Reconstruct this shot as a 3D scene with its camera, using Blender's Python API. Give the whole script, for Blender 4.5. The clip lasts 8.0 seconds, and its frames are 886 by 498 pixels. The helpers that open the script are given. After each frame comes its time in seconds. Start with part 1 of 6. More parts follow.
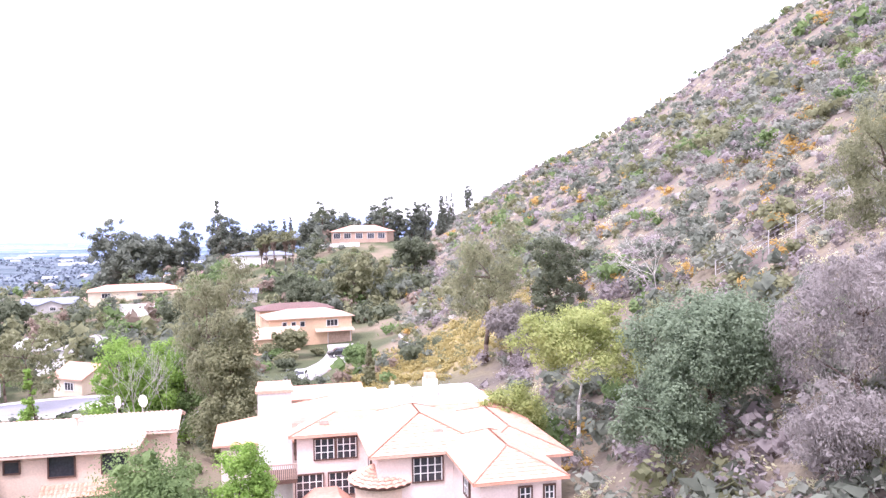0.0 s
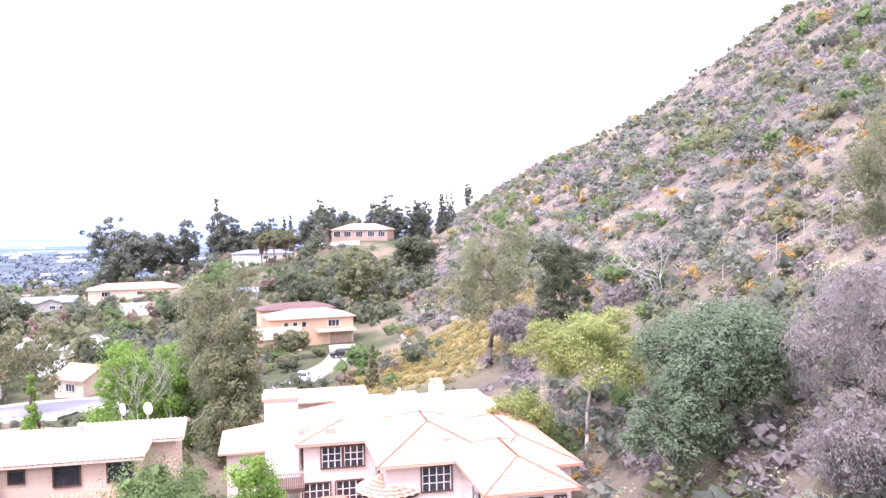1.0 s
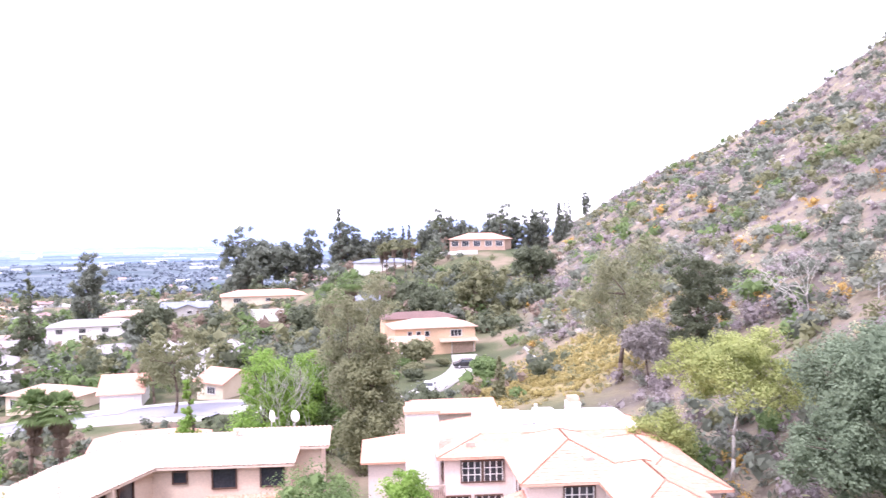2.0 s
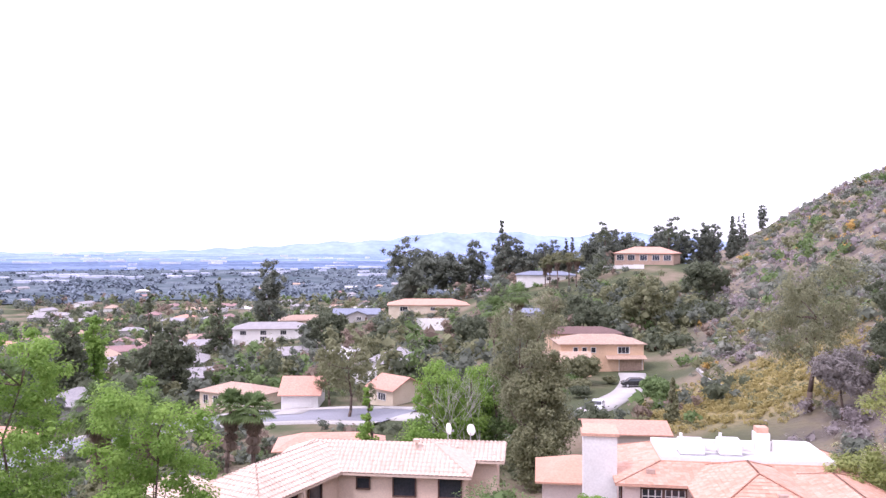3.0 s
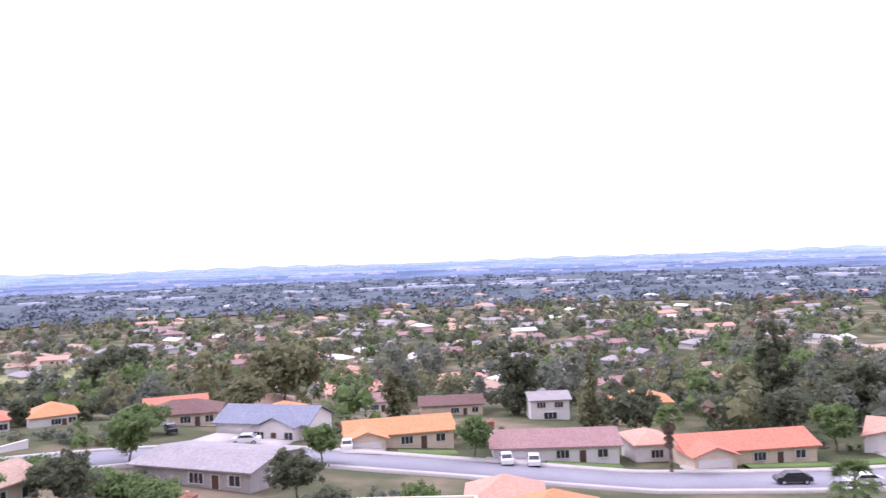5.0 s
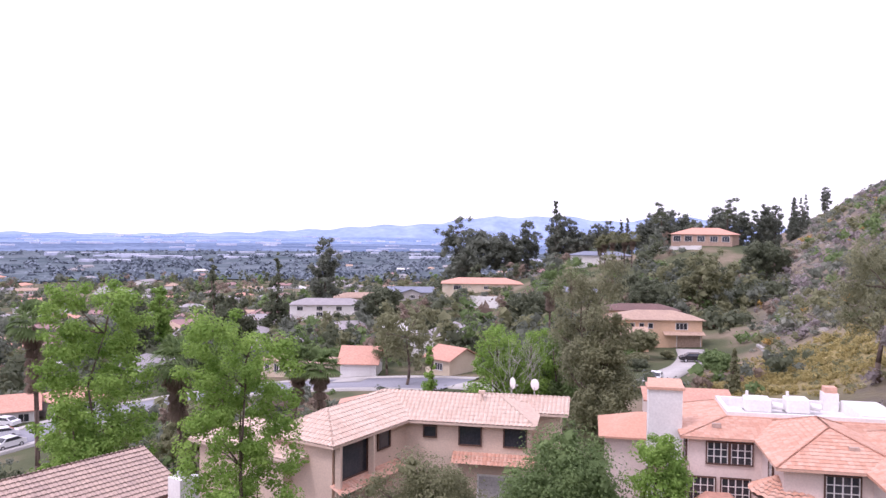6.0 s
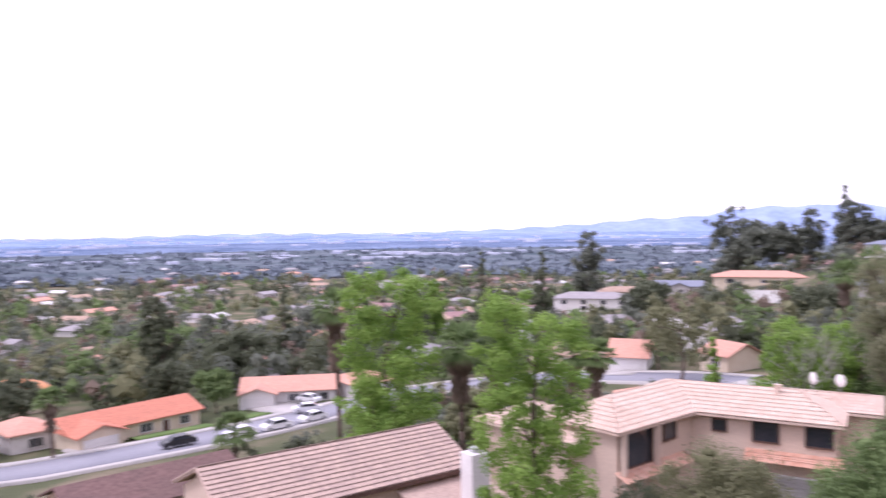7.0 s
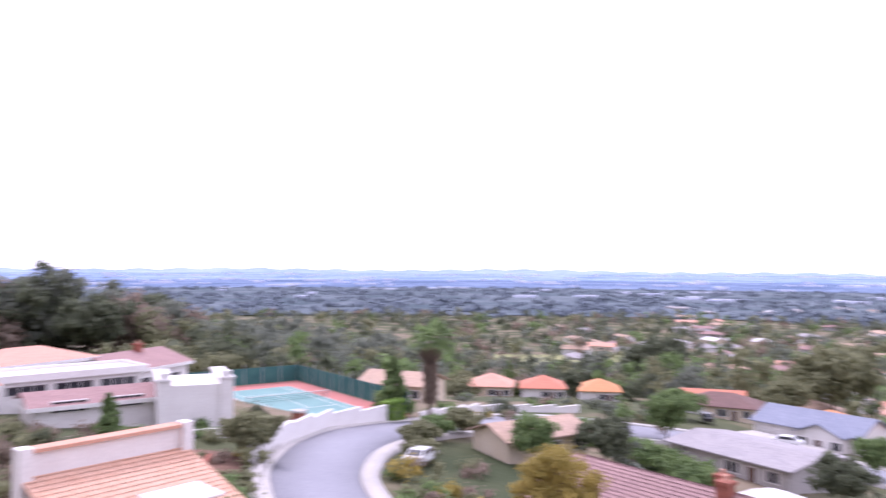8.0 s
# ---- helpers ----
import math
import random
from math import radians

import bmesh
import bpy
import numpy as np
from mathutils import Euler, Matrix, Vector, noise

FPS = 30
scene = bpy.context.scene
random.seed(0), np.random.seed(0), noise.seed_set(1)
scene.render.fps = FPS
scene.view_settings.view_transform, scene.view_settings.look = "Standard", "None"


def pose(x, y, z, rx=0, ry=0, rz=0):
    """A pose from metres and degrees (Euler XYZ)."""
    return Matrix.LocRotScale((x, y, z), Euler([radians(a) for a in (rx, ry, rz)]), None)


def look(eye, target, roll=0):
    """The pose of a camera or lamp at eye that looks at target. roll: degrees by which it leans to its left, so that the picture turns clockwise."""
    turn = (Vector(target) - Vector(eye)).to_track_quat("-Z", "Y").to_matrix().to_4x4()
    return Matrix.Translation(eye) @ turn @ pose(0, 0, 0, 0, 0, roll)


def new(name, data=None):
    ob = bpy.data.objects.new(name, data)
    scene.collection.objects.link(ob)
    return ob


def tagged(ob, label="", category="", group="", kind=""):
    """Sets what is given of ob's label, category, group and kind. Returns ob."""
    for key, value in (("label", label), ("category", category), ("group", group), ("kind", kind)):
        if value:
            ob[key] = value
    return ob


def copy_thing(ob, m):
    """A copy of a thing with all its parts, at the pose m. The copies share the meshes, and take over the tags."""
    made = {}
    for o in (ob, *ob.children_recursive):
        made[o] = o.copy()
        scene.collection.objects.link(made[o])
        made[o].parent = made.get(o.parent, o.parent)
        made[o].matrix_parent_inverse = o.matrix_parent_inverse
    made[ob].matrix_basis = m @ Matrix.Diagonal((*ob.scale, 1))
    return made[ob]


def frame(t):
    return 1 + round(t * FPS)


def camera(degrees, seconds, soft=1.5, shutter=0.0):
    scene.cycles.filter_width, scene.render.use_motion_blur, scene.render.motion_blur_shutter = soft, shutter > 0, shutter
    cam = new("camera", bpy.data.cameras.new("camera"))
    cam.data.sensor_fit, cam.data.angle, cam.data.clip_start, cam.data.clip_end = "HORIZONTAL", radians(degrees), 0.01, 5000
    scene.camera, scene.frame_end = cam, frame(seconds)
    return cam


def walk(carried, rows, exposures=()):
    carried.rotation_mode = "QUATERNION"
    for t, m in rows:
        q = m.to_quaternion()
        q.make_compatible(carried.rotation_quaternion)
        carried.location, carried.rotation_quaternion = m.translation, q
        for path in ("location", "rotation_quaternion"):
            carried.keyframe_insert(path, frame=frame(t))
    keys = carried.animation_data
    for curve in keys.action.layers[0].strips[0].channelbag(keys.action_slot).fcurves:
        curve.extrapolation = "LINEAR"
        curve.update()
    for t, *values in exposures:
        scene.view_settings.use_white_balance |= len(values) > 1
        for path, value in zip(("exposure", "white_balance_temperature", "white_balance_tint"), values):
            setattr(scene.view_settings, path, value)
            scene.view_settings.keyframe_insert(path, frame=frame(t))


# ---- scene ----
from itertools import product

# ---- camera and its walk ----
cam = camera(59.3, 8.0, soft=1.4, shutter=0.16)
PATH = [
    (0.0, -5.31, -1.47, 0.92, 8.13, -1.55, -0.75),
    (0.5, -5.65, -1.31, 1.27, 8.05, -1.71, -0.73),
    (1.0, -6.04, -1.05, 1.65, 8.04, -1.80, -0.72),
    (1.5, -6.83, -1.12, 2.06, 9.58, -1.69, -0.62),
    (2.0, -7.91, -1.74, 2.28, 16.33, -1.10, -0.70),
    (2.2, -8.20, -1.92, 2.33, 19.78, -0.85, -0.82),
    (3.3, -9.59, -2.51, 2.89, 28.79, -0.23, 0.52),
    (3.5, -9.81, -2.57, 2.88, 28.77, -0.27, 0.68),
    (4.0, -10.46, -2.81, 2.58, 33.04, -0.68, 2.05),
    (4.3, -10.81, -3.12, 2.40, 46.36, -0.49, 0.91),
    (4.5, -10.91, -3.29, 2.30, 62.30, -0.09, -0.91),
    (4.7, -10.82, -3.40, 2.18, 78.69, 0.34, -2.81),
    (4.9, -10.65, -3.5, 1.95, 91.0, 0.5, -2.6),
    (5.1, -10.4, -3.55, 1.6, 95.0, 0.3, -1.8),
    (5.3, -10.15, -3.6, 1.25, 87.0, -0.1, -0.6),
    (5.55, -9.95, -3.7, 0.9, 62.0, -0.6, 0.5),
    (5.8, -9.82, -3.78, 0.62, 40.02, -0.96, 0.99),
    (6.0, -9.80, -3.89, 0.52, 31.77, -1.41, 0.64),
    (6.5, -10.29, -4.36, 0.12, 30.60, -2.05, -0.44),
    (7.0, -11.03, -4.67, -0.24, 50.69, -1.71, -0.79),
    (7.2, -11.28, -4.78, -0.30, 64.51, -1.04, -1.39),
    (7.4, -11.46, -4.79, -0.33, 81.39, -0.45, -1.68),
    (7.5, -11.50, -4.72, -0.34, 87.25, -0.17, -1.54),
    (7.6, -11.45, -4.58, -0.36, 96.21, 0.26, -1.21),
    (7.8, -11.21, -4.24, -0.43, 114.48, 0.94, -0.27),
    (7.9, -11.06, -4.06, -0.46, 123.43, 1.10, -0.17),
    (8.0, -10.88, -3.88, -0.48, 132.37, 1.20, 0.32),
]


def eye_pose(x, y, z, yaw, pitch, roll):
    ahead = Euler((radians(90 + pitch), 0, radians(yaw))).to_matrix() @ Vector((0, 0, -1))
    return look((x, y, z), Vector((x, y, z)) + ahead, roll)


walk(cam, [(row[0], eye_pose(*row[1:])) for row in PATH],
     exposures=[(0.0, 1.74, 5900, 28), (1.5, 1.74, 5900, 28), (2.2, 1.62, 5900, 28), (3.3, 0.85, 5900, 30),
                (4.5, 0.87, 5850, 31), (6.5, 0.52, 6000, 30), (7.5, 0.82, 5850, 31), (8.0, 0.84, 5800, 31)])

# ---- light: a bright, thinly overcast sky ----
world = bpy.data.worlds.new("hazy_sky")
scene.world = world
world.use_nodes = True
wn, wl = world.node_tree.nodes, world.node_tree.links
wn.clear()
sky = wn.new("ShaderNodeTexSky")
sky.sky_type, sky.sun_disc = "NISHITA", False
sky.sun_elevation, sky.sun_rotation, sky.dust_density = radians(58), radians(200), 4.0
veil = wn.new("ShaderNodeMixRGB")
veil.inputs[0].default_value = 0.82
veil.inputs[2].default_value = (9.5, 9.3, 9.6, 1)
back = wn.new("ShaderNodeBackground")
back.inputs[1].default_value = 0.12
wout = wn.new("ShaderNodeOutputWorld")
wl.new(sky.outputs[0], veil.inputs[1])
wl.new(veil.outputs[0], back.inputs[0])
wl.new(back.outputs[0], wout.inputs[0])
sun = new("sun", bpy.data.lights.new("sun", "SUN"))
sun.data.energy, sun.data.angle, sun.data.color = 1.0, radians(10), (1.0, 0.95, 0.88)
sun.matrix_world = look((-15, -35, 60), (0, 0, 0))


# ---- materials ----
def mat(name, c1, c2=None, scale=1.0, rough=0.8, bump=0.0, fine=8.0, island=0.0, stain=0.25, metal=0.0, spec=0.3, leaf=0.0):
    """A procedural surface: two colours mixed by coarse noise, darkened by finer stains, varied piece by piece."""
    m = bpy.data.materials.new(name)
    m.use_nodes = True
    n, k = m.node_tree.nodes, m.node_tree.links
    b = n["Principled BSDF"]
    b.inputs["Roughness"].default_value, b.inputs["Metallic"].default_value = rough, metal
    b.inputs["Specular IOR Level"].default_value = spec
    co = n.new("ShaderNodeTexCoord")
    big = n.new("ShaderNodeTexNoise")
    big.inputs["Scale"].default_value, big.inputs["Detail"].default_value = scale, 5
    small = n.new("ShaderNodeTexNoise")
    small.inputs["Scale"].default_value, small.inputs["Detail"].default_value = scale * fine, 4
    for t in (big, small):
        k.new(co.outputs["Object"], t.inputs["Vector"])
    ramp = n.new("ShaderNodeMapRange")
    ramp.inputs[1].default_value, ramp.inputs[2].default_value = 0.35, 0.65
    k.new(big.outputs[0], ramp.inputs[0])
    mix = n.new("ShaderNodeMixRGB")
    mix.inputs[1].default_value = (*c1, 1)
    mix.inputs[2].default_value = (*(c2 or [v * 0.8 for v in c1]), 1)
    fac = ramp.outputs[0]
    if island:
        info, geo = n.new("ShaderNodeObjectInfo"), n.new("ShaderNodeNewGeometry")
        add = n.new("ShaderNodeMath")
        add.operation = "ADD"
        k.new(info.outputs["Random"], add.inputs[0])
        k.new(geo.outputs["Random Per Island"], add.inputs[1])
        fr = n.new("ShaderNodeMath")
        fr.operation = "FRACT"
        k.new(add.outputs[0], fr.inputs[0])
        lerp = n.new("ShaderNodeMixRGB")
        lerp.inputs[0].default_value = island
        k.new(ramp.outputs[0], lerp.inputs[1])
        k.new(fr.outputs[0], lerp.inputs[2])
        fac = lerp.outputs[0]
    k.new(fac, mix.inputs[0])
    dark = n.new("ShaderNodeMapRange")
    dark.inputs[1].default_value, dark.inputs[2].default_value = 0.3, 0.7
    dark.inputs[3].default_value, dark.inputs[4].default_value = 1 - stain, 1 + stain * 0.4
    k.new(small.outputs[0], dark.inputs[0])
    mul = n.new("ShaderNodeVectorMath")
    mul.operation = "SCALE"
    k.new(mix.outputs[0], mul.inputs[0])
    k.new(dark.outputs[0], mul.inputs["Scale"])
    k.new(mul.outputs[0], b.inputs["Base Color"])
    if bump:
        bp = n.new("ShaderNodeBump")
        bp.inputs["Strength"].default_value, bp.inputs["Distance"].default_value = bump, 0.05
        k.new(small.outputs[0], bp.inputs["Height"])
        k.new(bp.outputs[0], b.inputs["Normal"])
    if leaf:
        tr, ms = n.new("ShaderNodeBsdfTranslucent"), n.new("ShaderNodeMixShader")
        ms.inputs[0].default_value = leaf
        k.new(mul.outputs[0], tr.inputs[0])
        k.new(b.outputs[0], ms.inputs[1])
        k.new(tr.outputs[0], ms.inputs[2])
        k.new(ms.outputs[0], n["Material Output"].inputs[0])
    return m


STUCCO = mat("stucco_pink", (0.78, 0.66, 0.62), (0.72, 0.60, 0.55), 0.4, 0.9, 0.15, 20, stain=0.1)
STUCCO_TAN = mat("stucco_tan", (0.70, 0.55, 0.45), (0.64, 0.50, 0.41), 0.4, 0.9, 0.15, 20, stain=0.12)
WHITE = mat("white_paint", (0.80, 0.78, 0.77), (0.74, 0.71, 0.70), 0.5, 0.7, 0.05, 12, stain=0.1)
CREAM = mat("cream_wall", (0.72, 0.62, 0.50), (0.66, 0.55, 0.42), 0.5, 0.85, 0.1, 12, stain=0.12)
YELLOW = mat("ochre_wall", (0.74, 0.52, 0.36), (0.67, 0.46, 0.31), 0.5, 0.85, 0.1, 12, stain=0.12)
GREYWALL = mat("grey_wall", (0.50, 0.47, 0.46), (0.42, 0.40, 0.40), 0.5, 0.85, 0.1, 12)
TERRA = mat("terracotta_flat_tile", (0.58, 0.30, 0.21), (0.69, 0.44, 0.34), 0.5, 0.8, 0.2, 10, island=0.75, stain=0.15)
BARREL = mat("pale_barrel_tile", (0.64, 0.47, 0.38), (0.70, 0.56, 0.47), 0.4, 0.8, 0.2, 10, island=0.6, stain=0.15)
PEACH_TILE = mat("peach_barrel_tile", (0.64, 0.37, 0.26), (0.70, 0.45, 0.34), 0.4, 0.8, 0.2, 10, island=0.5, stain=0.15)
TAN_TILE = mat("tan_concrete_tile", (0.55, 0.41, 0.34), (0.43, 0.32, 0.28), 0.5, 0.85, 0.2, 10, island=0.6, stain=0.2)
ORANGE_ROOF = mat("orange_roof", (0.66, 0.31, 0.15), (0.58, 0.28, 0.14), 0.5, 0.85, 0.25, 6, island=0.5, stain=0.25)
RED_ROOF = mat("red_orange_roof", (0.62, 0.24, 0.16), (0.55, 0.22, 0.15), 0.5, 0.85, 0.25, 6, island=0.5, stain=0.25)
MAUVE_ROOF = mat("mauve_roof", (0.38, 0.24, 0.23), (0.32, 0.20, 0.20), 0.5, 0.85, 0.25, 6, island=0.5, stain=0.25)
BROWN_ROOF = mat("brown_roof", (0.22, 0.13, 0.12), (0.17, 0.11, 0.10), 0.5, 0.85, 0.25, 6, island=0.5, stain=0.3)
SALMON_ROOF = mat("salmon_roof", (0.66, 0.36, 0.27), (0.58, 0.32, 0.25), 0.5, 0.85, 0.25, 6, island=0.5, stain=0.2)
BLUE_ROOF = mat("blue_grey_roof", (0.26, 0.28, 0.36), (0.21, 0.23, 0.30), 0.5, 0.85, 0.25, 6, island=0.5, stain=0.25)
GREY_ROOF = mat("grey_roof", (0.40, 0.37, 0.38), (0.32, 0.30, 0.32), 0.5, 0.9, 0.25, 6, island=0.5, stain=0.25)
TAN_ROOF = mat("tan_roof", (0.52, 0.37, 0.28), (0.44, 0.31, 0.25), 0.5, 0.9, 0.25, 6, island=0.5, stain=0.25)
FLATROOF = mat("roof_membrane", (0.72, 0.70, 0.70), (0.62, 0.60, 0.60), 0.4, 0.8, 0.1, 8, stain=0.15)
GLASS = mat("dark_window_glass", (0.03, 0.035, 0.045), (0.05, 0.05, 0.06), 0.8, 0.08, spec=0.6)
DARKWOOD = mat("dark_brown_frame", (0.10, 0.06, 0.05), (0.14, 0.08, 0.06), 3, 0.6)
BRICK = mat("red_brick", (0.36, 0.13, 0.09), (0.28, 0.11, 0.08), 3, 0.9, 0.3, 6)
ASPHALT = mat("grey_asphalt", (0.30, 0.30, 0.34), (0.26, 0.26, 0.30), 0.12, 0.9, 0.15, 40, stain=0.15)
CONCRETE = mat("pale_concrete", (0.50, 0.47, 0.45), (0.43, 0.41, 0.40), 0.2, 0.9, 0.1, 20, stain=0.15)
BARK = mat("grey_brown_bark", (0.20, 0.15, 0.12), (0.12, 0.09, 0.08), 2, 0.95, 0.4, 6)
PALEBARK = mat("white_bark", (0.66, 0.62, 0.58), (0.50, 0.46, 0.42), 2, 0.9, 0.3, 6)
STEEL = mat("galvanised_steel", (0.60, 0.60, 0.62), (0.50, 0.50, 0.52), 2, 0.5, metal=0.4)
TYRE = mat("black_rubber", (0.02, 0.02, 0.02), (0.03, 0.03, 0.03), 4, 0.8)
BLACKCAR = mat("black_car_paint", (0.015, 0.015, 0.02), (0.02, 0.02, 0.02), 1, 0.25, spec=0.6)
WHITECAR = mat("white_car_paint", (0.80, 0.80, 0.82), (0.78, 0.78, 0.80), 1, 0.25, spec=0.6)
COURT = mat("green_court", (0.17, 0.31, 0.30), (0.20, 0.34, 0.33), 0.3, 0.9, 0, 20, stain=0.1)
COURTRED = mat("red_court_border", (0.52, 0.20, 0.18), (0.46, 0.19, 0.17), 0.3, 0.9, 0, 20, stain=0.1)
SCREEN = mat("dark_green_windscreen", (0.04, 0.13, 0.125), (0.06, 0.17, 0.155), 0.6, 0.9, 0, 20)
ROCK = mat("grey_granite", (0.38, 0.35, 0.32), (0.28, 0.25, 0.235), 0.8, 0.95, 0.4, 8, island=0.5)
GRASS = mat("mown_lawn", (0.10, 0.17, 0.05), (0.15, 0.22, 0.07), 0.3, 0.95, 0.3, 20)
EARTH = mat("rust_earth", (0.26, 0.15, 0.11), (0.20, 0.12, 0.09), 0.6, 0.95, 0.4, 8)


def leaves(name, c1, c2, island=0.45, stain=0.1):
    return mat(name, c1, c2, 0.5, 0.7, 0, 6, island=island, stain=stain, spec=0.2, leaf=0.5)


L_OAK = leaves("oak_leaf", (0.14, 0.185, 0.115), (0.30, 0.37, 0.25))
L_GREY = leaves("grey_olive_leaf", (0.27, 0.245, 0.23), (0.44, 0.405, 0.39))
L_YEL = leaves("yellow_green_leaf", (0.27, 0.32, 0.11), (0.50, 0.53, 0.22))
L_BRIGHT = leaves("bright_green_leaf", (0.16, 0.29, 0.06), (0.38, 0.54, 0.14))
L_MID = leaves("mid_green_leaf", (0.12, 0.185, 0.075), (0.28, 0.375, 0.155))
L_DARK = leaves("dark_green_leaf", (0.105, 0.125, 0.08), (0.21, 0.235, 0.15))
L_OLIVE = leaves("olive_leaf", (0.18, 0.19, 0.105), (0.34, 0.345, 0.20))
L_EUC = leaves("eucalyptus_leaf", (0.21, 0.215, 0.13), (0.40, 0.41, 0.25))
L_DRY = leaves("dry_brown_leaf", (0.25, 0.195, 0.155), (0.38, 0.30, 0.24))
L_GOLD = leaves("golden_leaf", (0.46, 0.31, 0.10), (0.68, 0.47, 0.18))
L_AUTUMN = leaves("golden_olive_leaf", (0.30, 0.25, 0.07), (0.56, 0.44, 0.14))
L_SAGE = leaves("sage_leaf", (0.236, 0.254, 0.212), (0.401, 0.413, 0.342))
L_MAUVE = leaves("mauve_dry_brush", (0.30, 0.262, 0.265), (0.46, 0.405, 0.405))
L_STRAW = leaves("straw_grass", (0.609, 0.562, 0.330), (0.720, 0.720, 0.529))
# a dark leaf lightened and greyed, with distance haze put into the colour
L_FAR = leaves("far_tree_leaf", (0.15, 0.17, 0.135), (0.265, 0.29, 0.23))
L_MUST = leaves("mustard_flower", (0.354, 0.307, 0.130), (0.519, 0.437, 0.189))


# ---- mesh helpers ----
def mesh_np(name, verts, faces, mats, smooth=False):
    """A mesh from arrays: faces is an (n, 3) or (n, 4) array of vertex numbers."""
    me = bpy.data.meshes.new(name)
    verts, faces = np.asarray(verts, np.float32), np.asarray(faces, np.int32)
    c = faces.shape[1]
    me.vertices.add(len(verts))
    me.vertices.foreach_set("co", verts.ravel())
    me.loops.add(faces.size)
    me.loops.foreach_set("vertex_index", faces.ravel())
    me.polygons.add(len(faces))
    me.polygons.foreach_set("loop_start", np.arange(0, faces.size, c, dtype=np.int32))
    me.update(calc_edges=True)
    for m in mats if isinstance(mats, (list, tuple)) else [mats]:
        me.materials.append(m)
    if smooth:
        me.polygons.foreach_set("use_smooth", np.ones(len(faces), bool))
    return me


class Shape:
    """Collects corners and faces for one mesh."""

    def __init__(self):
        self.v, self.f = [], []

    def poly(self, *pts):
        n = len(self.v)
        self.v += [tuple(p) for p in pts]
        self.f.append(tuple(range(n, n + len(pts))))
        return self

    def box(self, x0, x1, y0, y1, z0, z1, m=None):
        n = len(self.v)
        pts = [Vector(p) for p in product((x0, x1), (y0, y1), (z0, z1))]
        self.v += [tuple(m @ p) if m else tuple(p) for p in pts]
        self.f += [tuple(n + i for i in q) for q in ((0, 1, 3, 2), (4, 6, 7, 5), (0, 4, 5, 1), (2, 3, 7, 6), (0, 2, 6, 4), (1, 5, 7, 3))]
        return self

    def slab(self, pts, thick):
        """A flat or sloping plate: the outline above, thick metres deep."""
        n, c = len(self.v), len(pts)
        self.v += [tuple(p) for p in pts] + [(p[0], p[1], p[2] - thick) for p in pts]
        self.f.append(tuple(range(n, n + c)))
        self.f.append(tuple(range(n + 2 * c - 1, n + c - 1, -1)))
        for i in range(c):
            j = (i + 1) % c
            self.f.append((n + i, n + c + i, n + c + j, n + j))
        return self

    def tube(self, a, b, ra, rb, sides=6):
        a, b = Vector(a), Vector(b)
        q = (b - a).to_track_quat("Z", "Y")
        n = len(self.v)
        for p, r in ((a, ra), (b, rb)):
            for i in range(sides):
                t = 2 * math.pi * i / sides
                self.v.append(tuple(p + q @ Vector((r * math.cos(t), r * math.sin(t), 0))))
        for i in range(sides):
            j = (i + 1) % sides
            self.f.append((n + i, n + j, n + sides + j, n + sides + i))
        self.f.append(tuple(range(n + sides, n + 2 * sides)))
        self.f.append(tuple(range(n + sides - 1, n - 1, -1)))
        return self

    def mesh(self, name, material, bevel=0.0, smooth=False):
        spots, index = {}, []
        for p in self.v:
            index.append(spots.setdefault((round(p[0], 3), round(p[1], 3), round(p[2], 3)), len(spots)))
        faces = [tuple(dict.fromkeys(index[i] for i in f)) for f in self.f]
        me = bpy.data.meshes.new(name)
        me.from_pydata(list(spots), [], [f for f in faces if len(f) > 2])
        me.materials.append(material)
        if bevel:
            bm = bmesh.new()
            bm.from_mesh(me)
            bmesh.ops.remove_doubles(bm, verts=bm.verts, dist=1e-4)
            bmesh.ops.bevel(bm, geom=bm.edges[:], offset=bevel, segments=1, affect="EDGES")
            bm.to_mesh(me)
            bm.free()
        if smooth:
            for p in me.polygons:
                p.use_smooth = True
        return me


def part(name, data, parent, label="", m=None, material=None):
    """One mesh object under a thing or a part."""
    if isinstance(data, Shape):
        data = data.mesh(name, material)
    ob = new(name, data)
    ob.parent = parent
    if m is not None:
        ob.matrix_basis = m
    return tagged(ob, label)


def thing(name, x, y, z, turn, label, category, group=""):
    """An empty at a thing's base, turned by so many degrees."""
    ob = new(name)
    ob.matrix_basis = pose(x, y, z, 0, 0, turn)
    return tagged(ob, label, category, group)


# ---- the land ----
def step(a, b, x):
    t = np.clip((np.asarray(x, float) - a) / (b - a), 0, 1)
    return t * t * (3 - 2 * t)


def valley(x, y):
    """The built-up ground: it falls to the west, with a knoll and a terrace to the north."""
    z = -19.5 + 0.10 * np.minimum(x + 20, 0)
    z = z + (0.07 * np.clip(15 - y, 0, 85) - 0.09 * np.clip(-85 - y, 0, 60) * step(-90, -125, x)) * step(-260, -120, x)
    z = z + 20 * np.exp(-((x + 90) ** 2 + (y - 340) ** 2) / (2 * 52**2))
    z = z + 8 * np.exp(-((x + 200) ** 2 + (y - 300) ** 2) / (2 * 75**2))
    z = np.maximum(z, -52)
    far = step(350, 900, np.hypot(x, y))
    return z * (1 - far) - 56 * far


def hillside(x, y):
    """The steep slope to the east, with its crest line."""
    h = -16 + 0.64 * (x + 3 + 0.24 * (y - 57))
    h = h - 8 * np.exp(-(((x - 38) / 38) ** 2)) * step(180, 330, np.hypot(x, y))
    return np.minimum(h, h - (0.61 * x + 0.79 * y - 345) * 0.9)


